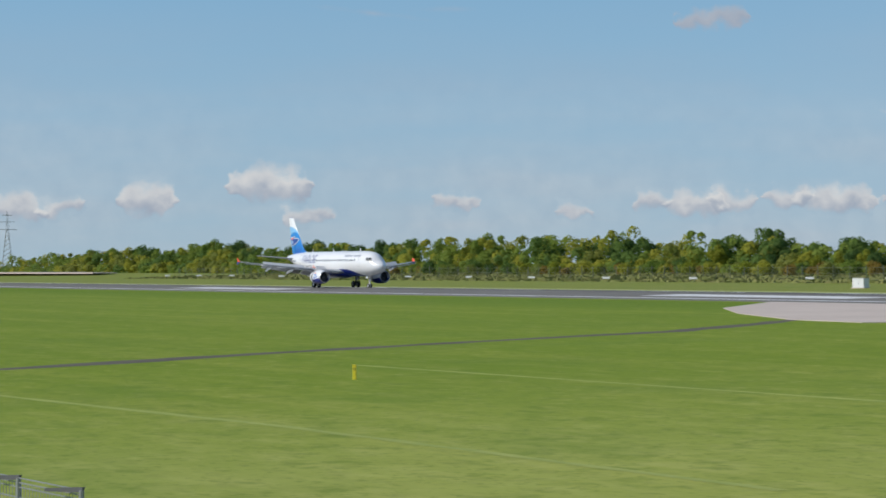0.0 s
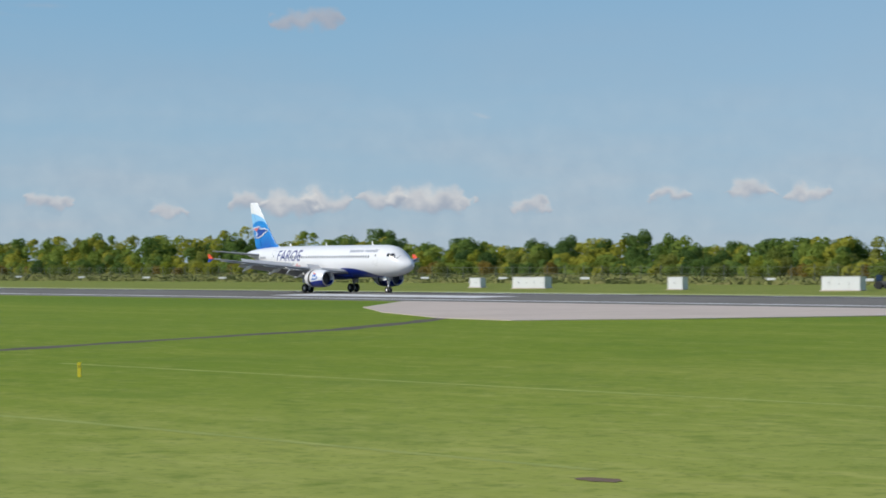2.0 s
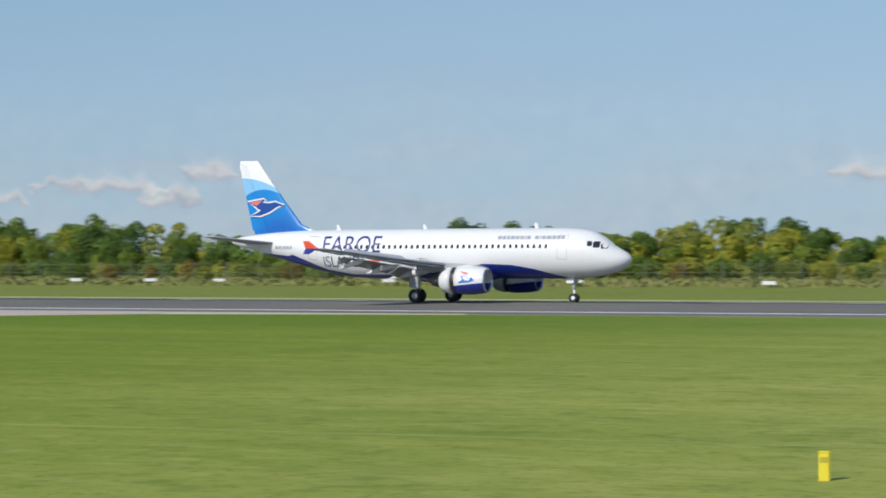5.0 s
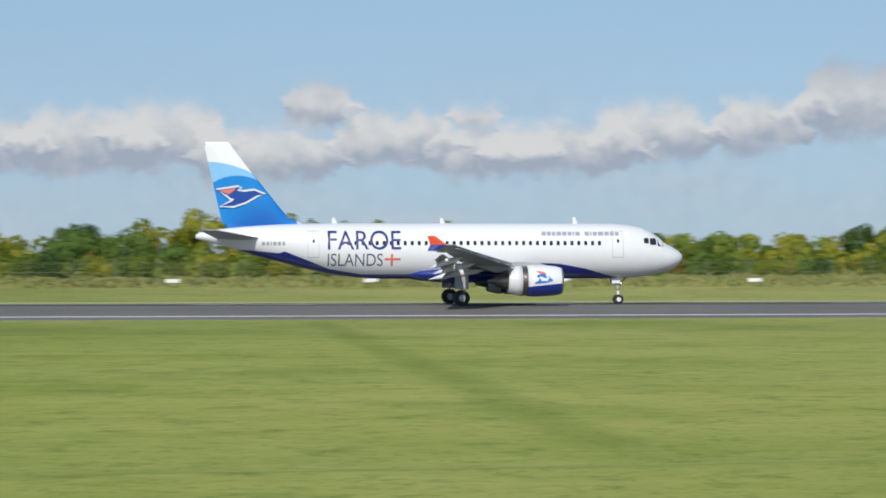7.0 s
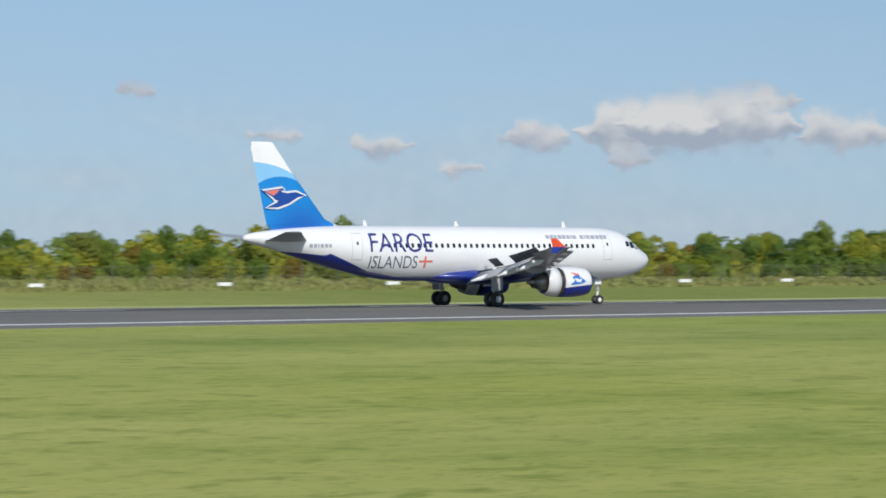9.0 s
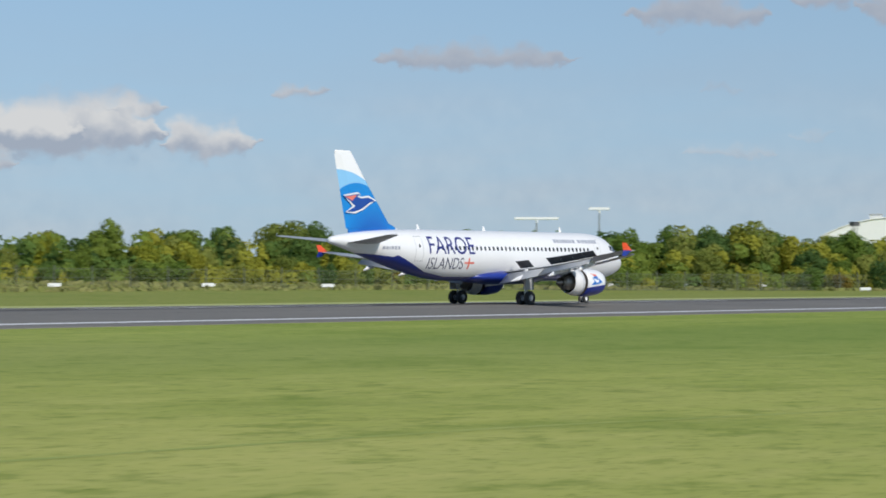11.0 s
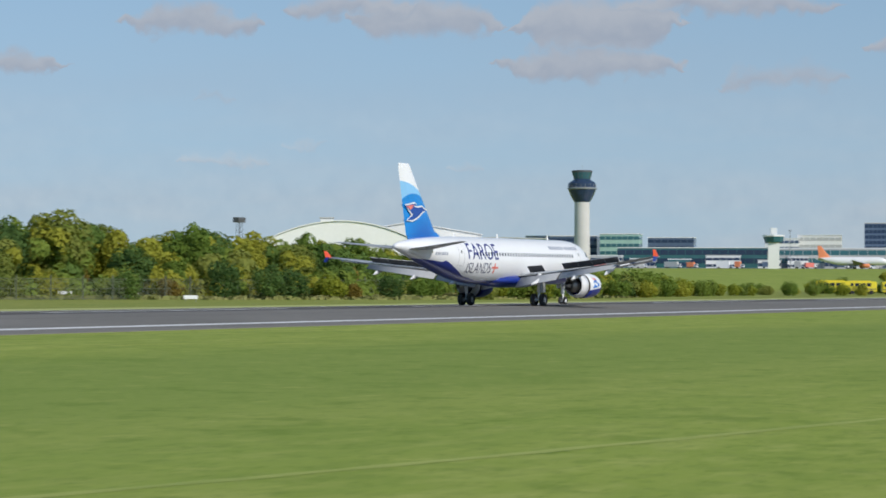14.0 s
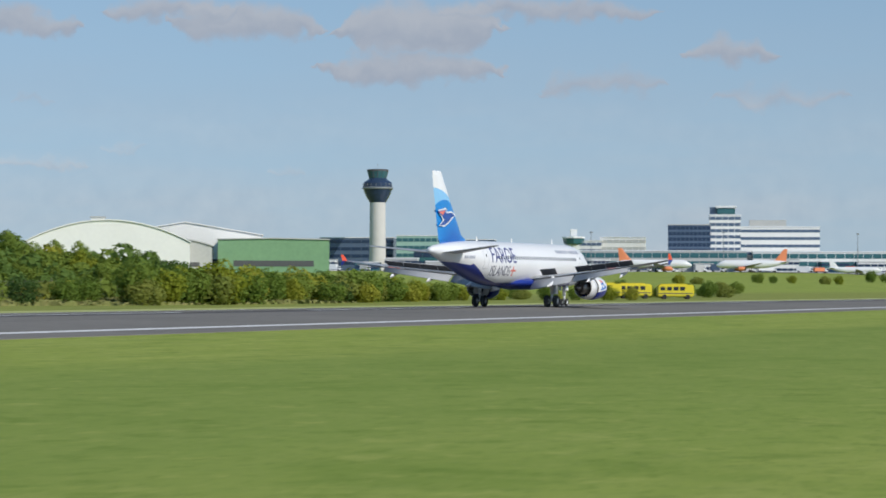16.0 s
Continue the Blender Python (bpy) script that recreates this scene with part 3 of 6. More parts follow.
def build_paving():
    flat_patch("taxiway_apron", [(-178, 139.9), (-151, 114), (-131, 101), (-111, 91), (-101, 89.4), (-96, 100), (-93, 112), (-90, 125), (-82, 134), (-60, 139.9)],
               -0.405, CONCRETE, "pale pinkish concrete turn-off joining the runway", "apron")
    ribbon("service_track", [(-45, -30), (-60, 10), (-66, 21), (-72, 30.5), (-79, 43), (-86, 56), (-92, 68), (-103, 82), (-113, 94)], 0.85, TRACK, "narrow worn tarmac track crossing the grass", "track", 5)
    for pts in ([(-58, 10.2), (-46, 11.4), (-28.8, 13.0), (-10, 13.4)], [(-60, 30.4), (-42.3, 31.3), (-12.2, 32.7), (6, 33.6), (18, 35.0)], [(56, 70.4), (68.8, 69.9), (81.1, 69.2), (91.6, 67.2), (104, 65.0)],
                [(118, 87.6), (138.9, 86.3), (146.6, 85.7), (158.7, 83.4), (176, 80.6)]):
        ribbon("mowing_line", pts, 0.19, MOWN_LINE, "thin pale line of cut dry grass", "grass line", 14)


def ribbon(name, pts, half, material, label, category, cuts):
    """A narrow flat line over the grass, with an uneven width."""
    rng = random.Random(len(label) + len(pts))
    fine = []
    for a, b in zip(pts, pts[1:]):
        fine += [Vector(a).lerp(Vector(b), i / cuts) for i in range(cuts)]
    fine.append(Vector(pts[-1]))
    bm = bmesh.new()
    rows = []
    for i, p in enumerate(fine):
        d = (fine[min(len(fine) - 1, i + 1)] - fine[max(0, i - 1)]).normalized()
        nrm = Vector((-d.y, d.x))
        a, b = half * rng.uniform(0.6, 1.3), half * rng.uniform(0.6, 1.3)
        rows.append([(p.x + nrm.x * a, p.y + nrm.y * a, -0.446), (p.x - nrm.x * b, p.y - nrm.y * b, -0.446)])
    loft(bm, rows, close=False, caps=False)
    bm.normal_update()
    for f in bm.faces:
        if f.normal.z < 0:
            f.normal_flip()
    tagged(new(name, finish(bm, name, material)), label, category, kind="structure")


# ---- trees ----


def spray(verts, faces, rng, c, v, r, size):
    """One leaf spray on the skin of a clump, turned outwards."""
    p = c + v * r * (0.80 + 0.24 * rng.random())
    nrm = (v + Vector((rng.gauss(0, 0.34), rng.gauss(0, 0.34), rng.gauss(0.12, 0.34)))).normalized()
    t = Matrix.Rotation(rng.random() * math.tau, 3, nrm) @ nrm.orthogonal().normalized()
    b = nrm.cross(t)
    s = size * rng.uniform(0.6, 1.3)
    k = len(verts)
    verts += [p + t * s, p - t * s * 0.6 + b * s * 0.75, p - t * s * 0.6 - b * s * 0.75]
    faces.append((k, k + 1, k + 2))


def crown_mesh(rng, height, width, leaves, size, low=0.2):
    """A crown of many small leaf sprays on rounded clumps of uneven size, with gaps between them."""
    mid, tall = height * (low + (1 - low) * 0.47), height * (1 - low) * 0.40
    lobes = [(Vector((0, 0, mid)), width * 0.35), (Vector((rng.uniform(-.08, .08) * width, rng.uniform(-.08, .08) * width, mid - tall * 0.55)), width * 0.33)]
    for i in range(rng.randint(17, 24)):
        v = Vector((rng.gauss(0, 1), rng.gauss(0, 1), rng.gauss(0.15, 0.9))).normalized() * rng.uniform(0.72, 1.05)
        lobes.append((Vector((v.x * width * 0.36, v.y * width * 0.36, mid + v.z * tall)), width * rng.uniform(0.10, 0.20)))
    weight = [r * r for _, r in lobes]
    verts, faces = [], []
    for c, r in rng.choices(lobes, weight, k=leaves):
        v = Vector((rng.gauss(0, 1), rng.gauss(0, 1), rng.gauss(0.15, 0.9))).normalized()
        if c.z + v.z * r > height * low * 0.3:
            spray(verts, faces, rng, c, v, r, size)
    me = bpy.data.meshes.new("crown")
    me.from_pydata([tuple(v) for v in verts], [], faces)
    return me


def build_tree(name, rng, height, width, leaf, label, leaves=1500, low=0.2, size=0.34):
    t = thing(name, label, "tree" if name != "shrub" else "shrub", "tree belt behind the runway")
    me = crown_mesh(rng, height, width, leaves, size, low)
    me.materials.append(leaf)
    crown = new("crown", me)
    crown.parent = t
    bm = bmesh.new()
    tall = height * (low + 0.35)
    pts = [Vector((0, 0, -0.4)), Vector((rng.uniform(-.15, .15), rng.uniform(-.15, .15), tall * 0.5)), Vector((rng.uniform(-.3, .3), rng.uniform(-.3, .3), tall))]
    r = 0.022 * height
    tube(bm, pts[0], pts[1], r, r * 0.7, 7)
    tube(bm, pts[1], pts[2], r * 0.7, r * 0.35, 7)
    for i in range(5):
        a = i * 2.4 + rng.random()
        s = pts[1].lerp(pts[2], rng.random())
        tube(bm, s, s + Vector((math.cos(a) * width * 0.28, math.sin(a) * width * 0.28, height * 0.2)), r * 0.32, r * 0.1, 5)
    part("trunk", bm, BARK, t, "brown bark", True)
    return t


def belt_line(x):
    """How far back the front of the tree belt stands."""
    if x < 200:
        return 284 + 10 * math.sin(x * 0.013) + 30 * step(-x, 300, 700)
    return 284 + 10 * math.sin(2.6) - 66 * step(x, 200, 385)


def build_trees():
    rng = random.Random(7)
    kinds = []
    spec = [("broadleaf_tree", 11.0, 9.5, 0, "dark green broadleaf tree with a rounded uneven crown"), ("broadleaf_tree", 10, 9, 1, "green broadleaf tree with a full crown"),
            ("broadleaf_tree", 9, 8, 2, "broadleaf tree turning yellow-green in early autumn"), ("broadleaf_tree", 9.6, 9.5, 3, "olive-brown broadleaf tree with an airy crown"),
            ("broadleaf_tree", 8, 7.5, 1, "small green broadleaf tree in the belt"), ("broadleaf_tree", 10.5, 9, 0, "dark tree standing in the belt"),
            ("broadleaf_tree", 6.5, 6.5, 4, "small tree with russet-orange autumn leaves")]
    for nm, h, w, l, lab in spec:
        kinds.append((build_tree(nm, rng, h, w, LEAF[l], lab, 4600, 0.10, 0.29), h))
    green = [kinds[i] for i in (0, 1, 4, 5, 5)]
    autumn = [kinds[i] for i in (0, 1, 1, 2, 2, 3, 4, 4, 5, 5, 6)]
    shr = []
    for h, w, l, lab in ((3.6, 5.0, 1, "low green shrub at the wood's edge"), (3.0, 4.6, 2, "yellow-green shrub at the wood's edge"), (2.6, 5.0, 3, "brownish scrub bush at the wood's edge"), (4.4, 5.2, 0, "dark green thicket bush at the wood's edge"), (2.8, 4.4, 4, "russet-brown autumn bush at the wood's edge")):
        shr.append((build_tree("shrub", rng, h, w, LEAF[l], lab, 1700, 0.02, 0.19), h))
    used = set()

    def place(pool, x, y, s):
        ob, _ = pool[rng.randrange(len(pool))]
        m = pose(x, y, ground_z(x, y) - 0.1, 0, 0, rng.random() * 360) @ Matrix.Diagonal((s * rng.uniform(0.9, 1.15), s * rng.uniform(0.9, 1.15), s * rng.uniform(0.9, 1.1), 1))
        if ob.name not in used:
            used.add(ob.name)
            ob.matrix_basis = m
        else:
            c = copy_thing(ob, m)
            c.scale = m.to_scale()
    n = 0
    x = -960.0
    while x < 484:
        front = belt_line(x)
        tall = skyline(x)
        far = x < -430
        place(autumn if x > -60 else green, x + rng.uniform(-2, 2), front + 18 + rng.uniform(-3, 7), tall * (rng.uniform(0.86, 1.06) if x > -60 else rng.uniform(0.86, 1.05)))
        if not far and rng.random() < 0.62:
            place(autumn, x + rng.uniform(-3, 3), front + 8 + rng.uniform(-3, 3), tall * rng.uniform(0.55, 0.78))
        if x > 270:
            for back in (30, 42):
                place(autumn, x + rng.uniform(-3, 3), front + back + rng.uniform(-3, 3), (0.86 + 0.08 * step(x, 320, 380)) * rng.uniform(0.9, 1.08) * (1 - 0.66 * step(x, 408, 480)))
        x += rng.uniform(5.2, 7.0) if not far else 11
    x = -560.0
    while x < 470:
        place(shr, x + rng.uniform(-1, 1), belt_line(x) + rng.uniform(-5, 3), rng.uniform(0.7, 1.15) * (0.5 + 0.5 * min(1.0, skyline(x))))
        x += rng.uniform(3.8, 5.4)
    pale = [shr[i] for i in (0, 0, 1, 1, 2)]
    # scrub on the field beyond the end of the wood
    for x, y, s in ((412, 216, 1.2), (420, 219, 1.1), (428, 217, 1.0), (425, 226, 1.2), (438, 217, 0.9), (446, 216, 0.9), (455, 215, 0.8), (463, 219, 0.9), (472, 217, 0.7), (482, 220, 0.7), (495, 222, 0.8), (508, 219, 0.7), (519, 216, 1.0), (526, 214, 0.9), (536, 212, 1.1), (543, 211, 1.0),
                    (556, 224, 1.2), (563, 228, 1.2), (571, 226, 1.1), (580, 224, 0.9), (590, 222, 1.0), (600, 221, 1.1), (610, 220, 1.3), (617, 219, 1.2), (634, 247, 1.2), (648, 246, 1.0), (690, 244, 1.4), (700, 243, 1.2), (850, 309, 1.5), (864, 308, 1.3), (953, 316, 1.5), (968, 315, 1.2), (991, 315, 1.4), (998, 305, 1.5), (1010, 303, 1.4), (1118, 319, 1.9), (1138, 318, 1.6)):
        place(pale, x, y, s * (1 - 0.3 * step(x, 470, 530)))
    x = 402.0
    while x < 640:
        near = 1 - step(x, 450, 500)
        place(pale, x, 216 + 0.05 * (x - 402) + rng.uniform(-2, 3), (0.58 + 0.62 * near) * rng.uniform(0.8, 1.2))
        x += rng.uniform(1.8, 2.8) if x < 490 else rng.uniform(3.2, 6.0)
    # the wood's inner mass, too dense to tell tree from tree
    verts, faces, mats = [], [], []
    for i in range(3400):
        x = rng.uniform(-990, 482)
        y = belt_line(x) + 1 + 25 * rng.random()
        wob = 0.95 + 0.18 * noise.noise(Vector((x * 0.055, 1.7, 0))) + 0.14 * noise.noise(Vector((x * 0.16, 5.2, 0)))
        top = 10.0 * skyline(x) * wob * (0.34 + 0.66 * step(y - belt_line(x), 1, 17))
        r = rng.uniform(1.1, 2.3)
        c = Vector((x, y, ground_z(x, y) + max(0.3, (top - r) * (1 - rng.random() ** 1.25))))
        k = len(faces)
        for _ in range(95):
            v = Vector((rng.gauss(0, 1), rng.gauss(-0.5, 1), rng.gauss(0.4, 0.9))).normalized()
            spray(verts, faces, rng, c, v, r, 0.42)
        kind = int((noise.noise(Vector((x * 0.05, y * 0.07, 0))) * 0.9 + 0.5) * 3.99 + rng.uniform(-0.6, 0.6)) % 4
        mats += [kind] * (len(faces) - k)
    me = bpy.data.meshes.new("woodland")
    me.from_pydata([tuple(v) for v in verts], [], faces)
    for l in LEAF[:4]:
        me.materials.append(l)
    me.polygons.foreach_set("material_index", mats)
    tagged(new("woodland", me), "dense green and yellowing woodland foliage behind the runway", "woodland", kind="stuff")
    # unmown bank in front of the wood
    verts, faces = [], []
    for i in range(42000):
        x = rng.uniform(-640, 450)
        y = rng.uniform(244 if x < 250 else 214 + 30 * step(-x, -420, -250), belt_line(x) + 6)
        h = rng.uniform(0.25, 0.75) * (0.7 + 0.5 * noise.noise(Vector((x * 0.06, y * 0.1, 3))))
        a = rng.random() * math.tau
        c, s = math.cos(a) * 0.42, math.sin(a) * 0.42
        z = ground_z(x, y) - 0.03
        k = len(verts)
        verts += [(x - c, y - s, z), (x + c, y + s, z), (x + c * 0.5 + rng.uniform(-.2, .2), y + s * 0.5, z + h), (x - c * 0.5, y - s * 0.5 + rng.uniform(-.2, .2), z + h * 0.9)]
        faces.append((k, k + 1, k + 2, k + 3))
    me = bpy.data.meshes.new("rough_grass")
    me.from_pydata(verts, [], faces)
    me.materials.append(ROUGH_GRASS)
    tagged(new("rough_grass", me), "tall unmown straw-green grass on the bank", "grass", kind="stuff")


def skyline(x):
    s = 0.80 + 0.09 * math.sin(x * 0.055 + 1) + 0.08 * math.sin(x * 0.021) + 0.06 * math.sin(x * 0.13)
    s += 0.25 * math.exp(-((x - 182) / 16) ** 2) - 0.13 * step(x, -400, -330) * step(-x, 60, 150)
    s += 0.10 * step(-x, 60, 200) + 0.14 * step(-x, 300, 480)
    s -= 0.15 * step(x, 35, 60) * step(-x, -172, -155) + 0.07 * step(x, -70, -30) * step(-x, -60, -35)
    if x > 387:
        s *= 1 - 0.66 * step(x, 410, 480)
    return s

# ---- the airliner: x forward from the nose tip, -y towards its starboard side, z from the wheels ----
# stations: aft, top, bottom, half width
BODY = [(0.0, 3.66, 3.56, 0.05), (0.12, 3.92, 3.30, 0.36), (0.4, 4.18, 3.02, 0.66), (0.9, 4.46, 2.72, 1.0), (1.5, 4.80, 2.50, 1.28), (1.8, 5.08, 2.42, 1.39), (2.3, 5.46, 2.30, 1.53),
        (2.9, 5.80, 2.20, 1.67), (3.5, 6.02, 2.12, 1.78), (4.4, 6.17, 2.05, 1.89), (5.4, 6.25, 2.02, 1.96), (7.0, 6.27, 2.00, 1.975), (12, 6.27, 2.00, 1.975), (18, 6.27, 2.00, 1.975),
        (23.5, 6.27, 2.00, 1.975), (25.5, 6.27, 2.12, 1.96), (27.5, 6.26, 2.42, 1.88), (29.5, 6.22, 2.86, 1.72), (31.5, 6.15, 3.38, 1.48), (33.5, 6.02, 3.94, 1.14), (35.2, 5.86, 4.44, 0.80),
        (36.6, 5.68, 4.80, 0.50), (37.3, 5.52, 4.98, 0.32), (37.57, 5.36, 5.08, 0.18)]


def body_at(a):
    for p, q in zip(BODY, BODY[1:]):
        if a <= q[0]:
            u = max(0.0, (a - p[0]) / (q[0] - p[0]))
            return [p[i] + (q[i] - p[i]) * u for i in (1, 2, 3)]
    return BODY[-1][1:]


def skin(a, z, lift=0.0):
    """The half width of the fuselage at a station and height."""
    t, b, w = body_at(a)
    c, h = (t + b) / 2, (t - b) / 2
    return w * math.sqrt(max(0.0, 1 - min(1.0, abs(z - c) / h) ** 2)) + lift


def banded_paint():
    """White hull with the blue belly sweep, by height along the hull."""
    k = mat("white_and_blue_hull_paint", (0.80, 0.80, 0.81), (0.76, 0.76, 0.775), rough=0.28, scale=0.4, fine=2.5, coat=0.3)
    n, ln = k.node_tree.nodes, k.node_tree.links
    p = n["Principled BSDF"]
    src = p.inputs["Base Color"].links[0].from_socket
    co, sep = n.new("ShaderNodeTexCoord"), n.new("ShaderNodeSeparateXYZ")
    ln.new(co.outputs["Object"], sep.inputs[0])
    f = n.new("ShaderNodeMath")
    f.operation = "DIVIDE"
    f.inputs[1].default_value = -40
    ln.new(sep.outputs[0], f.inputs[0])
    ramp = n.new("ShaderNodeValToRGB")
    ramp.color_ramp.interpolation = "CARDINAL"
    pts = [(0, 1.0), (4.3, 1.9), (6.0, 2.25), (8.0, 2.8), (10.0, 3.15), (12.5, 3.25), (16, 2.7), (20, 2.35), (25, 2.35), (27.5, 2.75), (30.0, 3.75), (30.9, 4.1), (31.3, 3.95), (33.2, 4.15), (34.6, 4.25), (35.2, 3.4)]
    e = ramp.color_ramp.elements
    while len(e) > 1:
        e.remove(e[-1])
    for i, (a, z) in enumerate(pts):
        q = e[0] if i == 0 else e.new(a / 40)
        q.position = a / 40
        q.color = (z / 8, z / 8, z / 8, 1)
    ramp.color_ramp.interpolation = "LINEAR"
    ln.new(f.outputs[0], ramp.inputs[0])
    z8 = n.new("ShaderNodeMath")
    z8.operation = "DIVIDE"
    z8.inputs[1].default_value = 8
    ln.new(sep.outputs[2], z8.inputs[0])
    lt = n.new("ShaderNodeMath")
    lt.operation = "LESS_THAN"
    ln.new(z8.outputs[0], lt.inputs[0]), ln.new(ramp.outputs[0], lt.inputs[1])
    mx = n.new("ShaderNodeMix")
    mx.data_type = "RGBA"
    mx.inputs[7].default_value = (0.012, 0.03, 0.235, 1)
    ln.new(lt.outputs[0], mx.inputs[0]), ln.new(src, mx.inputs[6]), ln.new(mx.outputs[2], p.inputs["Base Color"])
    return k


def fin_paint():
    """Fin: white tip, pale blue, mid blue disc, deep blue foot."""
    k = mat("blue_banded_fin_paint", (0.006, 0.235, 0.64), (0.006, 0.215, 0.60), rough=0.28, scale=0.4, coat=0.3)
    n, ln = k.node_tree.nodes, k.node_tree.links
    p = n["Principled BSDF"]
    src = p.inputs["Base Color"].links[0].from_socket
    co, sep = n.new("ShaderNodeTexCoord"), n.new("ShaderNodeSeparateXYZ")
    ln.new(co.outputs["Object"], sep.inputs[0])

    def disc(cx, cz, r, col, inside, soft=0.02, gate=None):
        nonlocal src
        d = n.new("ShaderNodeVectorMath")
        d.operation = "DISTANCE"
        fl = n.new("ShaderNodeCombineXYZ")
        ln.new(sep.outputs[0], fl.inputs[0]), ln.new(sep.outputs[2], fl.inputs[2])
        ln.new(fl.outputs[0], d.inputs[0])
        d.inputs[1].default_value = (cx, 0, cz)
        mr = n.new("ShaderNodeMapRange")
        mr.inputs[1].default_value, mr.inputs[2].default_value = r - soft, r + soft
        mr.inputs[3].default_value, mr.inputs[4].default_value = (1, 0) if inside else (0, 1)
        ln.new(d.outputs["Value"], mr.inputs[0])
        mx = n.new("ShaderNodeMix")
        mx.data_type = "RGBA"
        mx.inputs[7].default_value = (*col, 1)
        fac = mr.outputs[0]
        if gate is not None:
            g = n.new("ShaderNodeMath")
            g.operation = "MULTIPLY"
            ln.new(fac, g.inputs[0]), ln.new(gate, g.inputs[1])
            fac = g.outputs[0]
        ln.new(fac, mx.inputs[0]), ln.new(src, mx.inputs[6])
        src = mx.outputs[2]

    gate = n.new("ShaderNodeMath")
    gate.operation = "GREATER_THAN"
    gate.inputs[1].default_value = 8.3
    ln.new(sep.outputs[2], gate.inputs[0])
    disc(-34.4, 6.4, 3.45, (0.24, 0.52, 0.80), False, gate=gate.outputs[0])
    disc(-36.8, 3.4, 7.5, (0.80, 0.80, 0.81), False)
    disc(-32.6, 4.9, 2.6, (0.008, 0.12, 0.46), True, 0.9)
    ln.new(src, p.inputs["Base Color"])
    return k


def airfoil(chord, thick, k=9):
    """Closed section: (aft, up) pairs from the leading edge, over the top, back underneath."""
    up = []
    for i in range(k + 1):
        u = (1 - math.cos(math.pi * i / k)) / 2
        yt = thick * 5 * (0.2969 * math.sqrt(u) - 0.126 * u - 0.3516 * u * u + 0.2843 * u ** 3 - 0.1015 * u ** 4)
        up.append((u * chord, yt * chord))
    return up + [(u, -w * 0.75) for u, w in up[-2:0:-1]]


def surface(bm, stations, thick=0.11):
    """stations: (outboard y, leading edge aft, chord, z, twist). Vertical ones swap y and z by the caller."""
    rings = []
    for y, a, c, z, tw in stations:
        cs, sn = math.cos(radians(tw)), math.sin(radians(tw))
        rings.append([(-(a + u * cs + w * sn), y, z + w * cs - u * sn) for u, w in airfoil(c, thick)])
    loft(bm, rings)


def wing_z(r):
    return 2.75 + 0.098 * (r - 1.9) + 0.0012 * (r - 1.9) ** 2


def lead(r):
    return 12.2 + (r - 1.98) * 0.513


def trail(r):
    return 18.95 + 0.01 * r if r < 6.4 else 19.0 + (r - 6.4) * 0.242


def hull_text(word, a_start, z0, height, length, material, parent, name):
    """Raised lettering wrapped round the starboard side, reading towards the nose."""
    cu = bpy.data.curves.new(name, "FONT")
    cu.body, cu.size = word, 1.0
    tmp = new(name, cu)
    bpy.context.view_layer.update()
    me = bpy.data.meshes.new_from_object(tmp.evaluated_get(bpy.context.evaluated_depsgraph_get()))
    bpy.data.objects.remove(tmp)
    bm = bmesh.new()
    bm.from_mesh(me)
    xs, ys = [v.co.x for v in bm.verts], [v.co.y for v in bm.verts]
    x0, x1, y0, y1 = min(xs), max(xs), min(ys), max(ys)
    for v in bm.verts:
        v.co = ((v.co.x - x0) / (x1 - x0) * length, 0, (v.co.y - y0) / (y1 - y0) * height)
    for i in range(1, 8):
        bmesh.ops.bisect_plane(bm, geom=bm.verts[:] + bm.edges[:] + bm.faces[:], plane_co=(0, 0, height * i / 8), plane_no=(0, 0, 1))
    for v in bm.verts:
        a, z = a_start - v.co.x, z0 + v.co.z
        v.co = (-a, -skin(a, z, 0.012), z)
    return part(name, bm, material, parent)


def hull_patch(name, a0, a1, z0, z1, material, parent, side=-1, lift=0.014, cut=0.0, label=""):
    """A thin plate that follows the hull, with clipped corners."""
    bm = bmesh.new()
    k = 6
    rows = []
    for i in range(k + 1):
        z = z0 + (z1 - z0) * i / k
        u = min(i, k - i) / k * 2
        ins = cut * (1 - min(1, u * 3)) * (a1 - a0)
        rows.append([(-(a0 + ins), side * skin(a0 + ins, z, lift), z), (-(a1 - ins), side * skin(a1 - ins, z, lift), z)])
    loft(bm, rows, close=False, caps=False)
    g = bmesh.ops.extrude_face_region(bm, geom=bm.faces[:])
    for v in g["geom"]:
        if isinstance(v, bmesh.types.BMVert):
            v.co.y -= side * 0.03
    bmesh.ops.recalc_face_normals(bm, faces=bm.faces)
    return part(name, bm, material, parent, label)


def fin_shape(name, pts, material, parent, y, label=""):
    bm = bmesh.new()
    f = bm.faces.new([bm.verts.new((-a, y, z)) for a, z in pts])
    g = bmesh.ops.extrude_face_region(bm, geom=[f])
    for v in g["geom"]:
        if isinstance(v, bmesh.types.BMVert):
            v.co.y += -0.02 if y > 0 else 0.02
    bmesh.ops.triangulate(bm, faces=bm.faces)
    bmesh.ops.recalc_face_normals(bm, faces=bm.faces)
    return part(name, bm, material, parent, label)


BIRD_BLUE = mat("royal_blue_paint", (0.008, 0.065, 0.34), rough=0.3, coat=0.3)
BIRD = [(35.95, 8.75), (34.35, 8.98), (34.15, 8.98), (34.45, 8.72), (33.9, 8.62), (33.15, 8.72), (32.35, 8.42), (32.95, 8.35), (33.8, 7.85), (34.7, 7.55), (35.65, 7.52), (34.8, 7.9), (34.65, 8.05), (34.95, 8.15), (35.1, 8.3)]


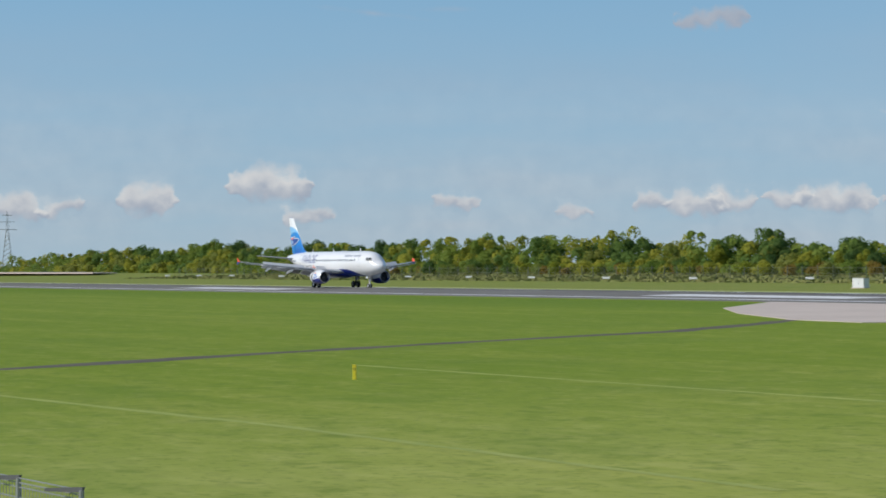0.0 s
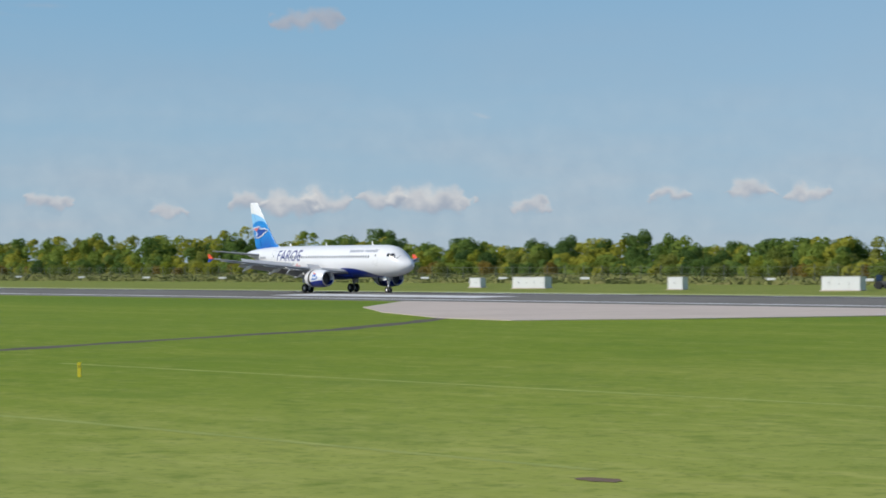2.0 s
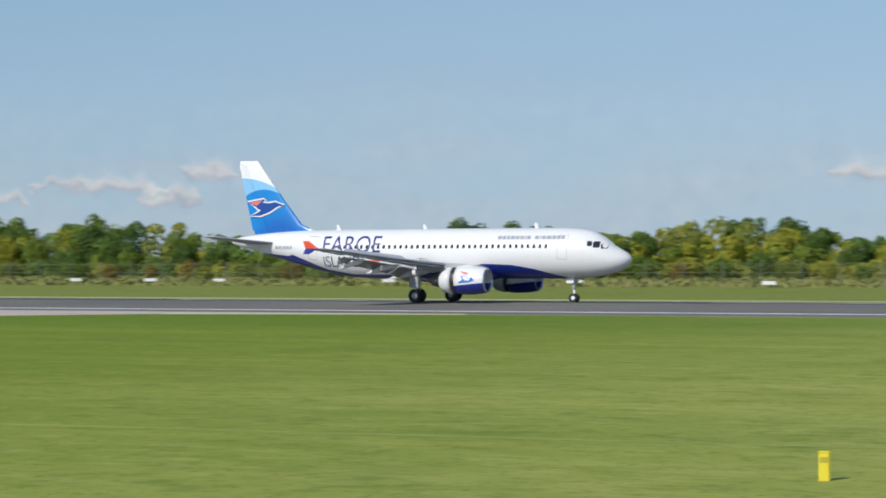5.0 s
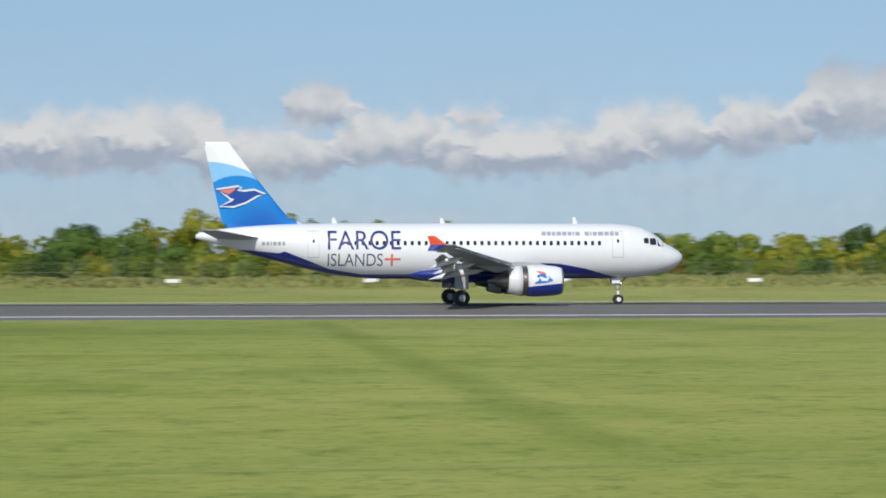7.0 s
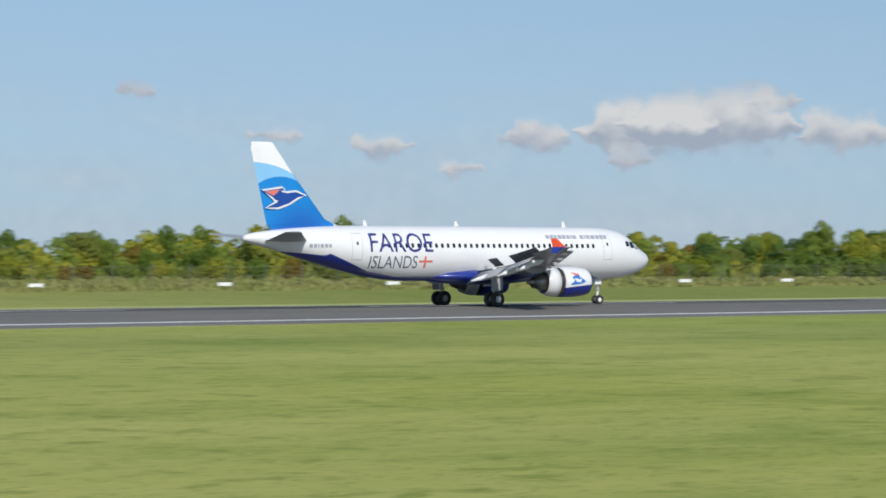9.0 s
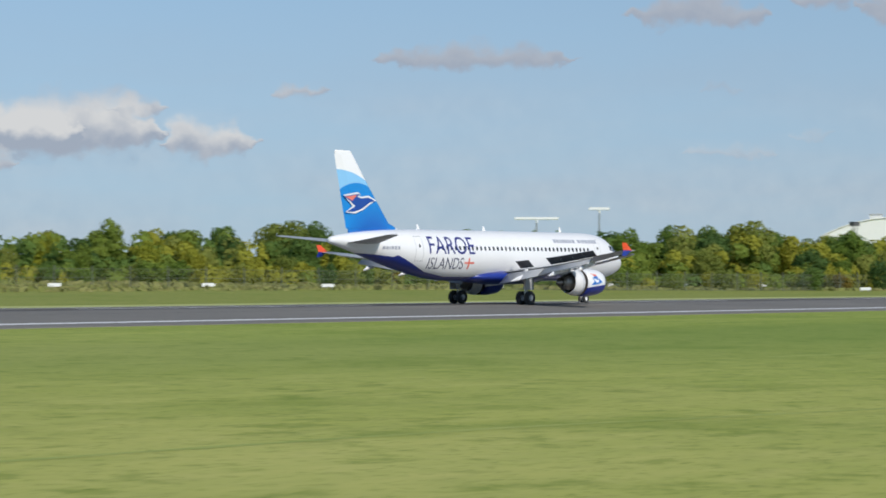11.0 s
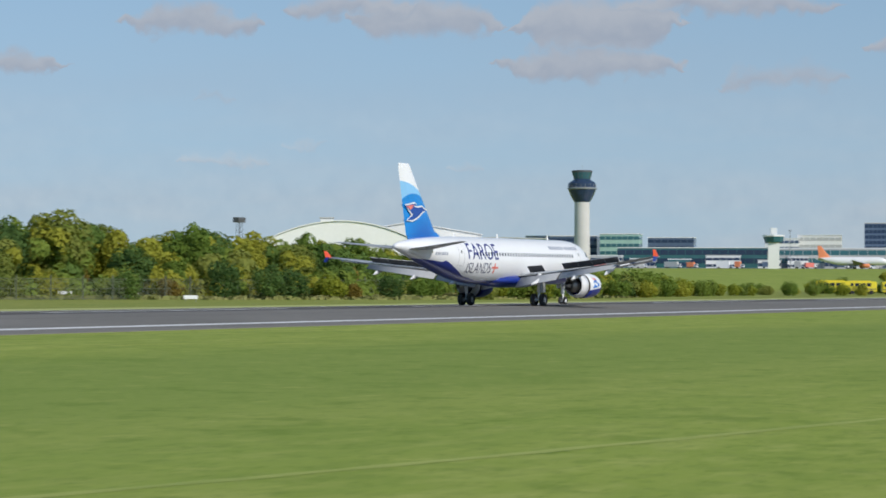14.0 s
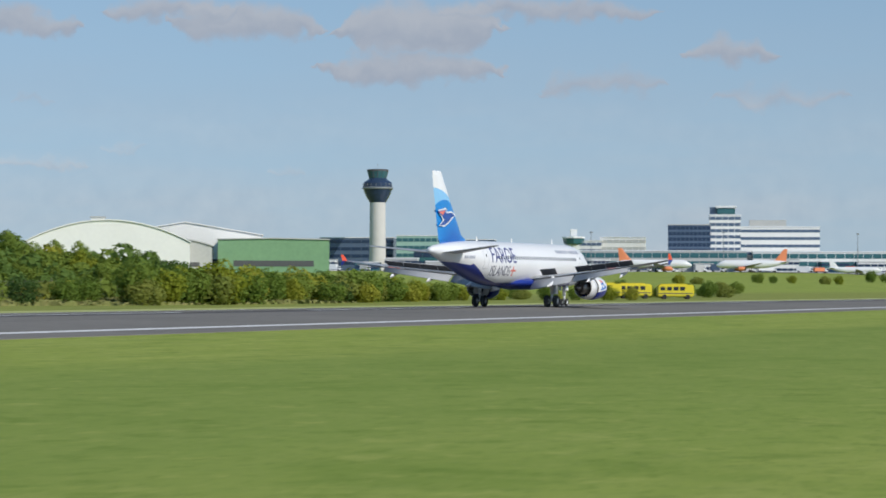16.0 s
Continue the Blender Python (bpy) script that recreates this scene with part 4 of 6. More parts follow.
def grown(pts, by):
    c = (sum(p[0] for p in pts) / len(pts), sum(p[1] for p in pts) / len(pts))
    out = []
    k = len(pts)
    for i, (x, y) in enumerate(pts):
        p, q = Vector(pts[i - 1]), Vector(pts[(i + 1) % k])
        d = (q - p).normalized()
        nrm = Vector((d.y, -d.x))
        out.append((x + nrm.x * by, y + nrm.y * by))
    return out


def build_wheel(name, parent, at, radius, width, hub):
    w = new(name)
    w.empty_display_size = 0.2
    w.parent = parent
    w.matrix_basis = at
    bm = bmesh.new()
    h = width / 2
    prof = [(-h * 0.8, radius * 0.44), (-h, radius * 0.72), (-h * 0.95, radius * 0.88), (-h * 0.6, radius * 0.985), (0, radius), (h * 0.6, radius * 0.985), (h * 0.95, radius * 0.88), (h, radius * 0.72), (h * 0.8, radius * 0.44)]
    rings = [[(r * math.cos(i * math.tau / 28), a, r * math.sin(i * math.tau / 28)) for i in range(28)] for a, r in prof]
    loft(bm, rings, caps=False)
    part("tyre", bm, TYRE, w, "black tyre", True)
    bm = bmesh.new()
    prof = [(-h * 0.75, radius * 0.45), (-h * 0.5, radius * 0.4), (-h * 0.45, radius * 0.2), (-h * 0.8, radius * 0.14), (h * 0.8, radius * 0.14), (h * 0.45, radius * 0.2), (h * 0.5, radius * 0.4), (h * 0.75, radius * 0.45)]
    rings = [[(r * math.cos(i * math.tau / 20), a, r * math.sin(i * math.tau / 20)) for i in range(20)] for a, r in prof]
    loft(bm, rings)
    for i in range(8):
        a = i * math.tau / 8
        box(bm, radius * 0.29 * math.cos(a) - 0.04, radius * 0.29 * math.cos(a) + 0.04, -h * 0.55, h * 0.55, radius * 0.29 * math.sin(a) - 0.04, radius * 0.29 * math.sin(a) + 0.04)
    part("rim", bm, hub, w, "pale metal wheel rim")
    return w


def build_engine(plane, s):
    """s: -1 starboard, 1 port. Cowls with the reverser sleeve slid aft."""
    e = new("engine")
    e.parent = plane
    e.matrix_basis = pose(-10.55, s * 5.75, 1.88)
    tagged(e, "white turbofan with a dark blue belly and opened reverser")

    def cowl_paint():
        k = mat("cowl_paint", (0.80, 0.80, 0.81), (0.76, 0.76, 0.775), rough=0.3, scale=0.6, coat=0.3)
        n, ln = k.node_tree.nodes, k.node_tree.links
        p = n["Principled BSDF"]
        src = p.inputs["Base Color"].links[0].from_socket
        co, sep = n.new("ShaderNodeTexCoord"), n.new("ShaderNodeSeparateXYZ")
        ln.new(co.outputs["Object"], sep.inputs[0])
        sl = n.new("ShaderNodeMath")
        sl.operation = "MULTIPLY_ADD"
        sl.inputs[1].default_value, sl.inputs[2].default_value = 0.10, -0.18
        ln.new(sep.outputs[0], sl.inputs[0])
        lt = n.new("ShaderNodeMath")
        lt.operation = "LESS_THAN"
        ln.new(sep.outputs[2], lt.inputs[0]), ln.new(sl.outputs[0], lt.inputs[1])
        mx = n.new("ShaderNodeMix")
        mx.data_type = "RGBA"
        mx.inputs[7].default_value = (0.012, 0.03, 0.235, 1)
        ln.new(lt.outputs[0], mx.inputs[0]), ln.new(src, mx.inputs[6]), ln.new(mx.outputs[2], p.inputs["Base Color"])
        return k

    paint = bpy.data.materials.get("cowl_paint") or cowl_paint()
    bm = bmesh.new()
    turned(bm, [(0.10, 0.88), (0.05, 0.95), (-0.1, 1.02), (-0.5, 1.10), (-1.2, 1.16), (-2.0, 1.17), (-2.55, 1.15), (-2.55, 1.05), (-1.0, 0.90), (0.0, 0.84), (0.10, 0.88)], 40)
    part("front_cowl", bm, paint, e, "white and dark blue cowl", True)
    bm = bmesh.new()
    turned(bm, [(0.0, 0.835), (0.10, 0.87), (0.135, 0.915), (0.10, 0.96), (0.0, 0.992)], 40)
    part("intake_lip", bm, BARE, e, "polished intake lip", True)
    bm = bmesh.new()
    turned(bm, [(-2.95, 1.03), (-2.95, 1.14), (-3.4, 1.08), (-3.9, 0.94), (-4.0, 0.90), (-3.9, 0.86), (-2.95, 1.0)], 40)
    part("reverser_sleeve", bm, PLANE_WHITE, e, "sleeve slid aft for reverse thrust", True)
    bm = bmesh.new()
    for i in range(28):
        a = i * math.tau / 28
        for j in range(3):
            m = Matrix.Rotation(a, 4, "X") @ Matrix.Translation((-2.62 - 0.12 * j, 0, 1.06)) @ Matrix.Diagonal((0.02, 0.2, 0.12, 1))
            bmesh.ops.create_cube(bm, size=1, matrix=m)
    turned(bm, [(-2.55, 0.98), (-3.0, 0.98)], 28)
    part("cascade", bm, HOT_METAL, e, "bare metal reverser cascade vanes")
    bm = bmesh.new()
    turned(bm, [(-3.6, 0.66), (-4.3, 0.58), (-4.9, 0.44), (-4.9, 0.40), (-4.2, 0.5)], 32)
    part("core_nozzle", bm, HOT_METAL, e, "heat-stained core nozzle", True)
    bm = bmesh.new()
    turned(bm, [(-4.4, 0.34), (-4.9, 0.30), (-5.4, 0.12), (-5.55, 0.01)], 20)
    part("exhaust_cone", bm, HOT_METAL, e, "", True)
    bm = bmesh.new()
    for i in range(36):
        m = Matrix.Rotation(i * math.tau / 36, 4, "X") @ Matrix.Translation((-0.75, 0, 0.52)) @ Matrix.Rotation(radians(38), 4, "Z") @ Matrix.Diagonal((0.02, 0.16, 0.66, 1))
        bmesh.ops.create_cube(bm, size=1, matrix=m)
    turned(bm, [(-0.9, 0.02), (-0.9, 0.9)], 24)
    part("fan", bm, DARK_GREY, e, "dark fan blades")
    bm = bmesh.new()
    turned(bm, [(-0.35, 0.01), (-0.5, 0.13), (-0.78, 0.26)], 20)
    part("spinner", bm, DARK_GREY, e, "", True)
    # small bird mark on the outer cowl
    bm = bmesh.new()
    for pts in ([(-0.7, 0.05), (-1.35, 0.62), (-1.15, 0.18), (-1.9, 0.42), (-1.55, 0.0), (-2.1, -0.22), (-1.2, -0.14)],):
        vs = []
        for x, z in pts:
            y = math.sqrt(1.19 ** 2 - z * z)
            vs.append(bm.verts.new((x, s * y, z)))
        bm.faces.new(vs)
    bmesh.ops.triangulate(bm, faces=bm.faces)
    part("bird_mark", bm, MID_BLUE, e, "small blue bird shape")
    bm = bmesh.new()
    vs = [bm.verts.new((x, s * math.sqrt(1.195 ** 2 - z * z), z)) for x, z in ((-1.3, 0.66), (-2.05, 0.78), (-1.7, 0.55), (-1.4, 0.5))]
    bm.faces.new(vs)
    part("bird_wing_mark", bm, CORAL, e, "small coral wing shape")
    # pylon
    bm = bmesh.new()
    loft(bm, [[(-0.9, y, 1.12) for y in (-.06, .06)] + [(-3.0, .22, 1.1), (-4.9, .1, 0.62), (-4.9, -.1, 0.62), (-3.0, -.22, 1.1)],
              [(-1.6, y, 1.34) for y in (-.05, .05)] + [(-3.2, .2, 1.42), (-6.4, .1, 1.12), (-6.4, -.1, 1.12), (-3.2, -.2, 1.42)]])
    part("pylon", bm, WING_GREY, e, "grey engine pylon")
    return e


def build_gear(plane, s):
    g = new("main_gear")
    g.parent = plane
    g.matrix_basis = pose(-17.75, s * 3.8, 0)
    bm = bmesh.new()
    tube(bm, (0, 0, 0.62), (0, 0, 1.5), 0.10, 0.10, 12)
    tube(bm, (0, 0, 1.3), (0.0, s * 0.1, 3.0), 0.17, 0.17, 14)
    tube(bm, (0, 0.62, 0.6), (0, -0.62, 0.6), 0.09, 0.09, 10)
    part("strut", bm, WHITE, g, "pale landing gear leg", True)
    bm = bmesh.new()
    tube(bm, (0, 0, 1.9), (0.0, -s * 1.5, 2.7), 0.07, 0.07, 8)
    tube(bm, (0.22, 0, 0.8), (0.3, 0, 1.2), 0.04, 0.04, 8)
    tube(bm, (0.3, 0, 1.2), (0.12, 0, 1.6), 0.04, 0.04, 8)
    part("side_brace", bm, BARE, g)
    bm = bmesh.new()
    box(bm, -0.55, 0.5, s * 0.42, s * 0.47, 1.25, 2.85)
    part("gear_door", bm, WING_GREY, g, "pale grey gear door")
    ws = []
    for k in (-1, 1):
        ws.append(build_wheel("main_wheel", g, pose(0, k * 0.46, 0.585), 0.585, 0.42, WING_GREY))
    return ws


def build_airliner():
    plane = thing("airliner", "white and blue twin-engine jet airliner rolling along the runway", "airplane", at=pose(ROLLOUT[0][1], CENTRE, -0.055))
    k = 48
    bm = bmesh.new()
    st = []
    for p, q in zip(BODY, BODY[1:]):
        n = max(1, int((q[0] - p[0]) / 1.0))
        st += [p[0] + (q[0] - p[0]) * i / n for i in range(n)]
    st.append(37.57)
    rings = []
    for a in st:
        t, b, w = body_at(a)
        rings.append([(-a, w * math.cos(i * math.tau / k), (t + b) / 2 + (t - b) / 2 * math.sin(i * math.tau / k)) for i in range(k)])
    loft(bm, rings)
    fus = part("fuselage", bm, banded_paint(), plane, "white hull with a deep blue belly sweep", True)
    # belly fairing
    bm = bmesh.new()
    prof = [(11.0, 0.2), (12.5, 0.75), (14.5, 1.0), (18.5, 1.0), (20.5, 0.75), (22.5, 0.2)]
    loft(bm, [[(-a, 2.12 * f * math.cos(i * math.tau / 24), 2.35 + 0.66 * f * math.sin(i * math.tau / 24)) for i in range(24)] for a, f in prof])
    part("belly_fairing", bm, BLUE, plane, "deep blue belly fairing", True)
    # cabin windows and doors
    for s in (-1, 1):
        for i in range(38):
            a = 6.75 + i * 0.533
            hull_patch("cabin_window", a, a + 0.24, 4.55, 4.89, GLASS, plane, s, 0.010, 0.22)
        for a in (5.0, 28.3):
            for z in (3.62, 5.62):
                hull_patch("door_seam", a, a + 0.85, z, z + 0.035, WING_GREY, plane, s, 0.012)
            for b in (a, a + 0.83):
                hull_patch("door_seam", b, b + 0.03, 3.62, 5.64, SEAM, plane, s, 0.011)
            hull_patch("door_window", a + 0.33, a + 0.5, 4.75, 5.0, GLASS, plane, s, 0.012, 0.2)
        for a, b, z0, z1 in ((1.70, 2.22, 4.48, 4.93), (2.32, 2.86, 4.58, 5.10), (2.95, 3.35, 4.70, 5.12)):
            hull_patch("cockpit_window", a, b, z0, z1, GLASS, plane, s, 0.016, 0.10, "dark cockpit window")
    # lettering on the starboard side
    hull_text("FAROE", 27.65, 4.22, 1.45, 5.55, LETTER_BLUE, plane, "lettering")
    hull_text("ISLANDS", 27.65, 2.98, 0.95, 4.15, LETTER_GREY, plane, "lettering")
    for a, z0, z1, b in ((22.9, 3.0, 3.9, 22.72), (23.35, 3.42, 3.58, 22.15)):
        hull_patch("flag_cross", b, a, z0, z1, CORAL, plane, -1, 0.015)
    # name band above the forward windows: plain bars
    a = 11.3
    for w in (0.34, 0.3, 0.26, 0.36, 0.34, 0.3, 0.12, 0.34, 0, 0.34, 0.12, 0.32, 0.42, 0.34, 0.3, 0.3):
        if w:
            hull_patch("name_bar", a - w, a, 5.30, 5.60, NAME_GREY, plane, -1, 0.012)
        a -= w + 0.085 if w else 0.3
    a = 32.6
    for w in (0.24, 0.22, 0.1, 0.24, 0.24, 0.2):
        hull_patch("registration_bar", a - w, a, 4.55, 4.82, NAME_GREY, plane, -1, 0.012)
        a -= w + 0.1
    # fin and rudder
    fin_m = fin_paint()
    fin = None
    bm = bmesh.new()

    def up_section(z, a, c, th):
        return [(-(a + u), w, z) for u, w in airfoil(c, th)]
    loft(bm, [up_section(5.5, 28.0, 7.2, 0.05), up_section(6.25, 29.5, 5.9, 0.075), up_section(6.7, 30.6, 4.95, 0.085), up_section(9.5, 32.85, 3.36, 0.095), up_section(12.3, 34.95, 1.92, 0.1), up_section(12.42, 35.1, 1.7, 0.06)])
    fin = part("fin", bm, fin_m, plane, "blue tail fin with a white tip", True)
    bm = bmesh.new()
    loft(bm, [[(-34.0, 0.135, 6.3), (-34.0, -0.135, 6.3), (-35.55, 0, 6.2)], [(-36.25, 0.07, 12.1), (-36.25, -0.07, 12.1), (-36.9, 0, 12.1)]])
    bmesh.ops.translate(bm, verts=bm.verts, vec=(0.0, 0, 0))
    part("rudder", bm, fin_m, fin, "blue rudder")
    for s in (-1, 1):
        fin_shape("bird_outline", grown(BIRD, 0.15), PLANE_WHITE, fin, s * 0.185, "white outline of a bird")
        fin_shape("bird", BIRD, BIRD_BLUE, fin, s * 0.197, "deep blue bird shape")
        fin_shape("bird_wing", [(35.8, 8.72), (34.5, 8.9), (34.65, 8.74), (35.05, 8.42)], CORAL, fin, s * 0.207, "coral wing of the bird")
    for a, h in ((26.8, 0.45), (18.5, 0.42), (8.2, 0.5)):
        bm = bmesh.new()
        loft(bm, [[(-(a + u), w, 6.22) for u, w in airfoil(0.42, 0.12, 5)], [(-(a + 0.22 + u), w, 6.22 + h) for u, w in airfoil(0.2, 0.12, 5)]])
        part("antenna", bm, PLANE_WHITE, plane, "small white blade antenna")
    wheels = []
    for s in (-1, 1):
        # tailplane
        bm = bmesh.new()
        rings = []
        for r, a, c, z in ((0.55, 32.4, 3.6, 5.05), (1.4, 32.95, 3.2, 5.12), (6.2, 36.05, 1.3, 5.62), (6.28, 36.3, 1.0, 5.63)):
            rings.append([(-(a + u), s * r, z + w) for u, w in airfoil(c, 0.10)])
        loft(bm, rings)
        part("tailplane", bm, WING_GREY, plane, "grey horizontal tailplane", True)
        # wing
        wing = None
        bm = bmesh.new()
        rings = []
        for r in (1.0, 1.98, 4.2, 6.4, 9, 12, 15, 16.9):
            c = (trail(r) - lead(r)) * (0.78 if r > 2 else 0.85)
            rings.append([(-(lead(r) + u), s * r, wing_z(r) + w) for u, w in airfoil(c, 0.155 - 0.0035 * r)])
        loft(bm, rings)
        wing = part("wing", bm, WING_GREY, plane, "pale grey swept wing", True)
        # slats drooped, flaps lowered
        for r0, r1 in ((2.3, 5.1), (6.3, 8.9), (9.0, 11.5), (11.6, 14.1), (14.2, 16.4)):
            bm = bmesh.new()
            rings = []
            for r in (r0, r1):
                rings.append([(-(lead(r) - 0.34 + u), s * r, wing_z(r) - 0.2 + w - 0.12 * (0.5 - u)) for u, w in airfoil(0.62, 0.22, 6)])
            loft(bm, rings)
            part("slat", bm, BARE, wing, "bare metal leading edge slat", True)
        for r0, r1 in ((2.1, 6.3), (6.5, 12.9)):
            bm = bmesh.new()
            rings = []
            for r in (r0, r1):
                c = (trail(r) - lead(r))
                a0, fc = lead(r) + c * 0.80, c * 0.27
                q = radians(33)
                rings.append([(-(a0 + 0.15 + u * math.cos(q) + w * math.sin(q)), s * r, wing_z(r) - 0.12 - u * math.sin(q) + w * math.cos(q)) for u, w in airfoil(fc, 0.13, 6)])
            loft(bm, rings)
            part("flap", bm, WING_GREY, wing, "grey flap lowered for landing", True)
        # aileron
        bm = bmesh.new()
        rings = []
        for r in (13.0, 16.7):
            c = trail(r) - lead(r)
            rings.append([(-(lead(r) + c * 0.77 + u), s * r, wing_z(r) + w) for u, w in airfoil(c * 0.24, 0.10, 5)])
        loft(bm, rings)
        part("aileron", bm, WING_GREY, wing)
        # lift spoilers raised
        for r0, r1 in ((2.4, 4.1), (6.3, 8.1), (8.13, 9.75), (9.78, 11.3), (11.33, 12.9)):
            bm = bmesh.new()
            q = radians(36)
            rings = []
            for r in (r0, r1):
                c = trail(r) - lead(r)
                a0, sc = lead(r) + c * 0.64, 1.0 - 0.022 * r
                z0 = wing_z(r) + 0.05 * c
                rings.append([(-a0, s * r, z0), (-(a0 + sc * math.cos(q)), s * r, z0 + sc * math.sin(q)), (-(a0 + sc * math.cos(q) + 0.03), s * r, z0 + sc * math.sin(q) - 0.03), (-(a0 + 0.06), s * r, z0 - 0.06)])
            loft(bm, rings)
            panel = part("spoiler", bm, WING_WHITE, wing, "pale panel raised above the wing, underside shade painted dark grey")
            # shade of the aft undersides is put into the colour as dark grey
            panel.data.materials.append(DARK_GREY)
            for f in panel.data.polygons:
                f.material_index = 1 if f.normal.x < -0.3 and f.normal.z < 0.2 else 0
        for r in (4.3, 8.4, 12.0):
            bm = bmesh.new()
            c = trail(r) - lead(r)
            pr = [(lead(r) + c * 0.45, 0.02, -0.25), (lead(r) + c * 0.6, 0.16, -0.42), (lead(r) + c * 0.85, 0.2, -0.55), (lead(r) + c * 1.05, 0.15, -0.8), (lead(r) + c * 1.22, 0.02, -1.0)]
            loft(bm, [[(-a, s * r + q * math.cos(i * math.tau / 10), wing_z(r) + dz + 1.3 * q * math.sin(i * math.tau / 10)) for i in range(10)] for a, q, dz in pr])
            part("flap_fairing", bm, PLANE_WHITE, wing, "white flap track fairing", True)
        # wingtip fence, orange above, blue below
        for z0, z1, mt, lb in ((0.0, 0.6, ORANGE, "orange upper wingtip fence"), (-0.45, 0.0, BLUE, "blue lower wingtip fence")):
            bm = bmesh.new()
            zt = wing_z(17)
            hi = z1 if z1 > 0 else z0
            loft(bm, [[(-20.4, s * 17.0, zt), (-20.9, s * 17.05, zt), (-21.55, s * 17.0, zt), (-20.9, s * 16.95, zt)],
                      [(-21.2, s * 17.06, zt + hi), (-21.45, s * 17.09, zt + hi), (-21.75, s * 17.06, zt + hi), (-21.45, s * 17.03, zt + hi)]])
            part("wingtip_fence", bm, mt, wing, lb)
        build_engine(plane, s)
        wheels += build_gear(plane, s)
    # nose gear
    g = new("nose_gear")
    g.parent = plane
    g.matrix_basis = pose(-5.07, 0, 0)
    bm = bmesh.new()
    tube(bm, (0, 0, 0.4), (0, 0, 1.2), 0.10, 0.10, 10)
    tube(bm, (0, 0, 1.1), (-0.12, 0, 2.4), 0.17, 0.17, 10)
    tube(bm, (0, 0.32, 0.39), (0, -0.32, 0.39), 0.06, 0.06, 8)
    part("strut", bm, WHITE, g, "white nose gear leg", True)
    bm = bmesh.new()
    tube(bm, (0.0, 0, 1.5), (0.9, 0, 2.3), 0.05, 0.05, 8)
    part("drag_brace", bm, BARE, g)
    for s in (-1, 1):
        bm = bmesh.new()
        box(bm, -0.55, 0.1, s * 0.38 - 0.02, s * 0.38 + 0.02, 1.62, 2.15)
        part("gear_door", bm, WHITE, g, "small white gear door")
        bm = bmesh.new()
        tube(bm, (0.1, s * 0.2, 1.62), (0.2, s * 0.2, 1.62), 0.1, 0.12, 12)
        part("taxi_light", bm, BARE, g, "round taxi lamp")
        wheels.append(build_wheel("nose_wheel", g, pose(0, s * 0.25, 0.385), 0.385, 0.22, WHITE))
    return plane, wheels


AIRLINER, WHEELS = build_airliner()

# ---- airfield things ----
BRICK_WHITE = mat("white_cladding", (0.82, 0.81, 0.78), (0.76, 0.75, 0.72), rough=0.6, scale=0.08, fine=0.7)
GREEN_CLAD = mat("green_cladding", (0.21, 0.37, 0.20), (0.17, 0.31, 0.17), rough=0.6, scale=0.1, fine=0.8)
GREY_CLAD = mat("grey_cladding", (0.50, 0.50, 0.48), (0.43, 0.43, 0.42), rough=0.6, scale=0.1, fine=0.8)
TOWER_CONCRETE = mat("tower_concrete", (0.62, 0.60, 0.56), (0.54, 0.52, 0.49), rough=0.8, scale=0.15, fine=1.5)
NAVY_GLASS = mat("navy_curtain_glass", (0.02, 0.04, 0.08), (0.03, 0.05, 0.10), rough=0.15, scale=0.3)
TEAL_GLASS = mat("teal_glass", (0.035, 0.115, 0.135), (0.05, 0.15, 0.165), rough=0.15, scale=0.3)
BLUE_GLASS = mat("blue_grey_glass", (0.08, 0.12, 0.19), (0.11, 0.15, 0.22), rough=0.2, scale=0.3)
PALE_GREEN = mat("pale_green_cladding", (0.36, 0.55, 0.46), rough=0.6, scale=0.2)
GALV = mat("galvanised_steel", (0.34, 0.35, 0.35), (0.26, 0.27, 0.27), rough=0.5, metal=0.5, scale=2.0)
FENCE_GREEN = mat("green_fence_wire", (0.10, 0.12, 0.075), (0.14, 0.15, 0.10), rough=0.6, scale=1.0)
EARTH = mat("bare_earth", (0.20, 0.13, 0.08), (0.13, 0.09, 0.05), rough=0.95, scale=1.2, bump=0.03)


def build_marker_posts():
    first = thing("marker_post", "short yellow plastic marker post standing in mown grass", "post", "yellow marker posts")
    bm = bmesh.new()
    box(bm, -0.065, 0.065, -0.04, 0.04, -0.1, 0.5, 0.012)
    part("stake", bm, YELLOW, first)
    bm = bmesh.new()
    box(bm, -0.07, 0.07, -0.045, 0.045, 0.49, 0.52, 0.008)
    part("cap", bm, YELLOW, first, "slightly wider yellow cap")
    bm = bmesh.new()
    box(bm, -0.05, 0.05, -0.044, -0.04, 0.32, 0.42)
    part("number_plate_bar", bm, mat("faded_olive_mark", (0.45, 0.38, 0.03), rough=0.6), first, "faded darker bar")
    first.name = "marker_post"
    first.matrix_basis = pose(-49.2, 25.0, -0.45, 0, 0, 50)
    copy_thing(first, pose(-4.0, 25.7, -0.45, 0, 0, 5) @ Matrix.Diagonal((1.5, 1.5, 1.0, 1)))
    copy_thing(first, pose(107.0, 74.2, -0.45, 0, 0, -55))


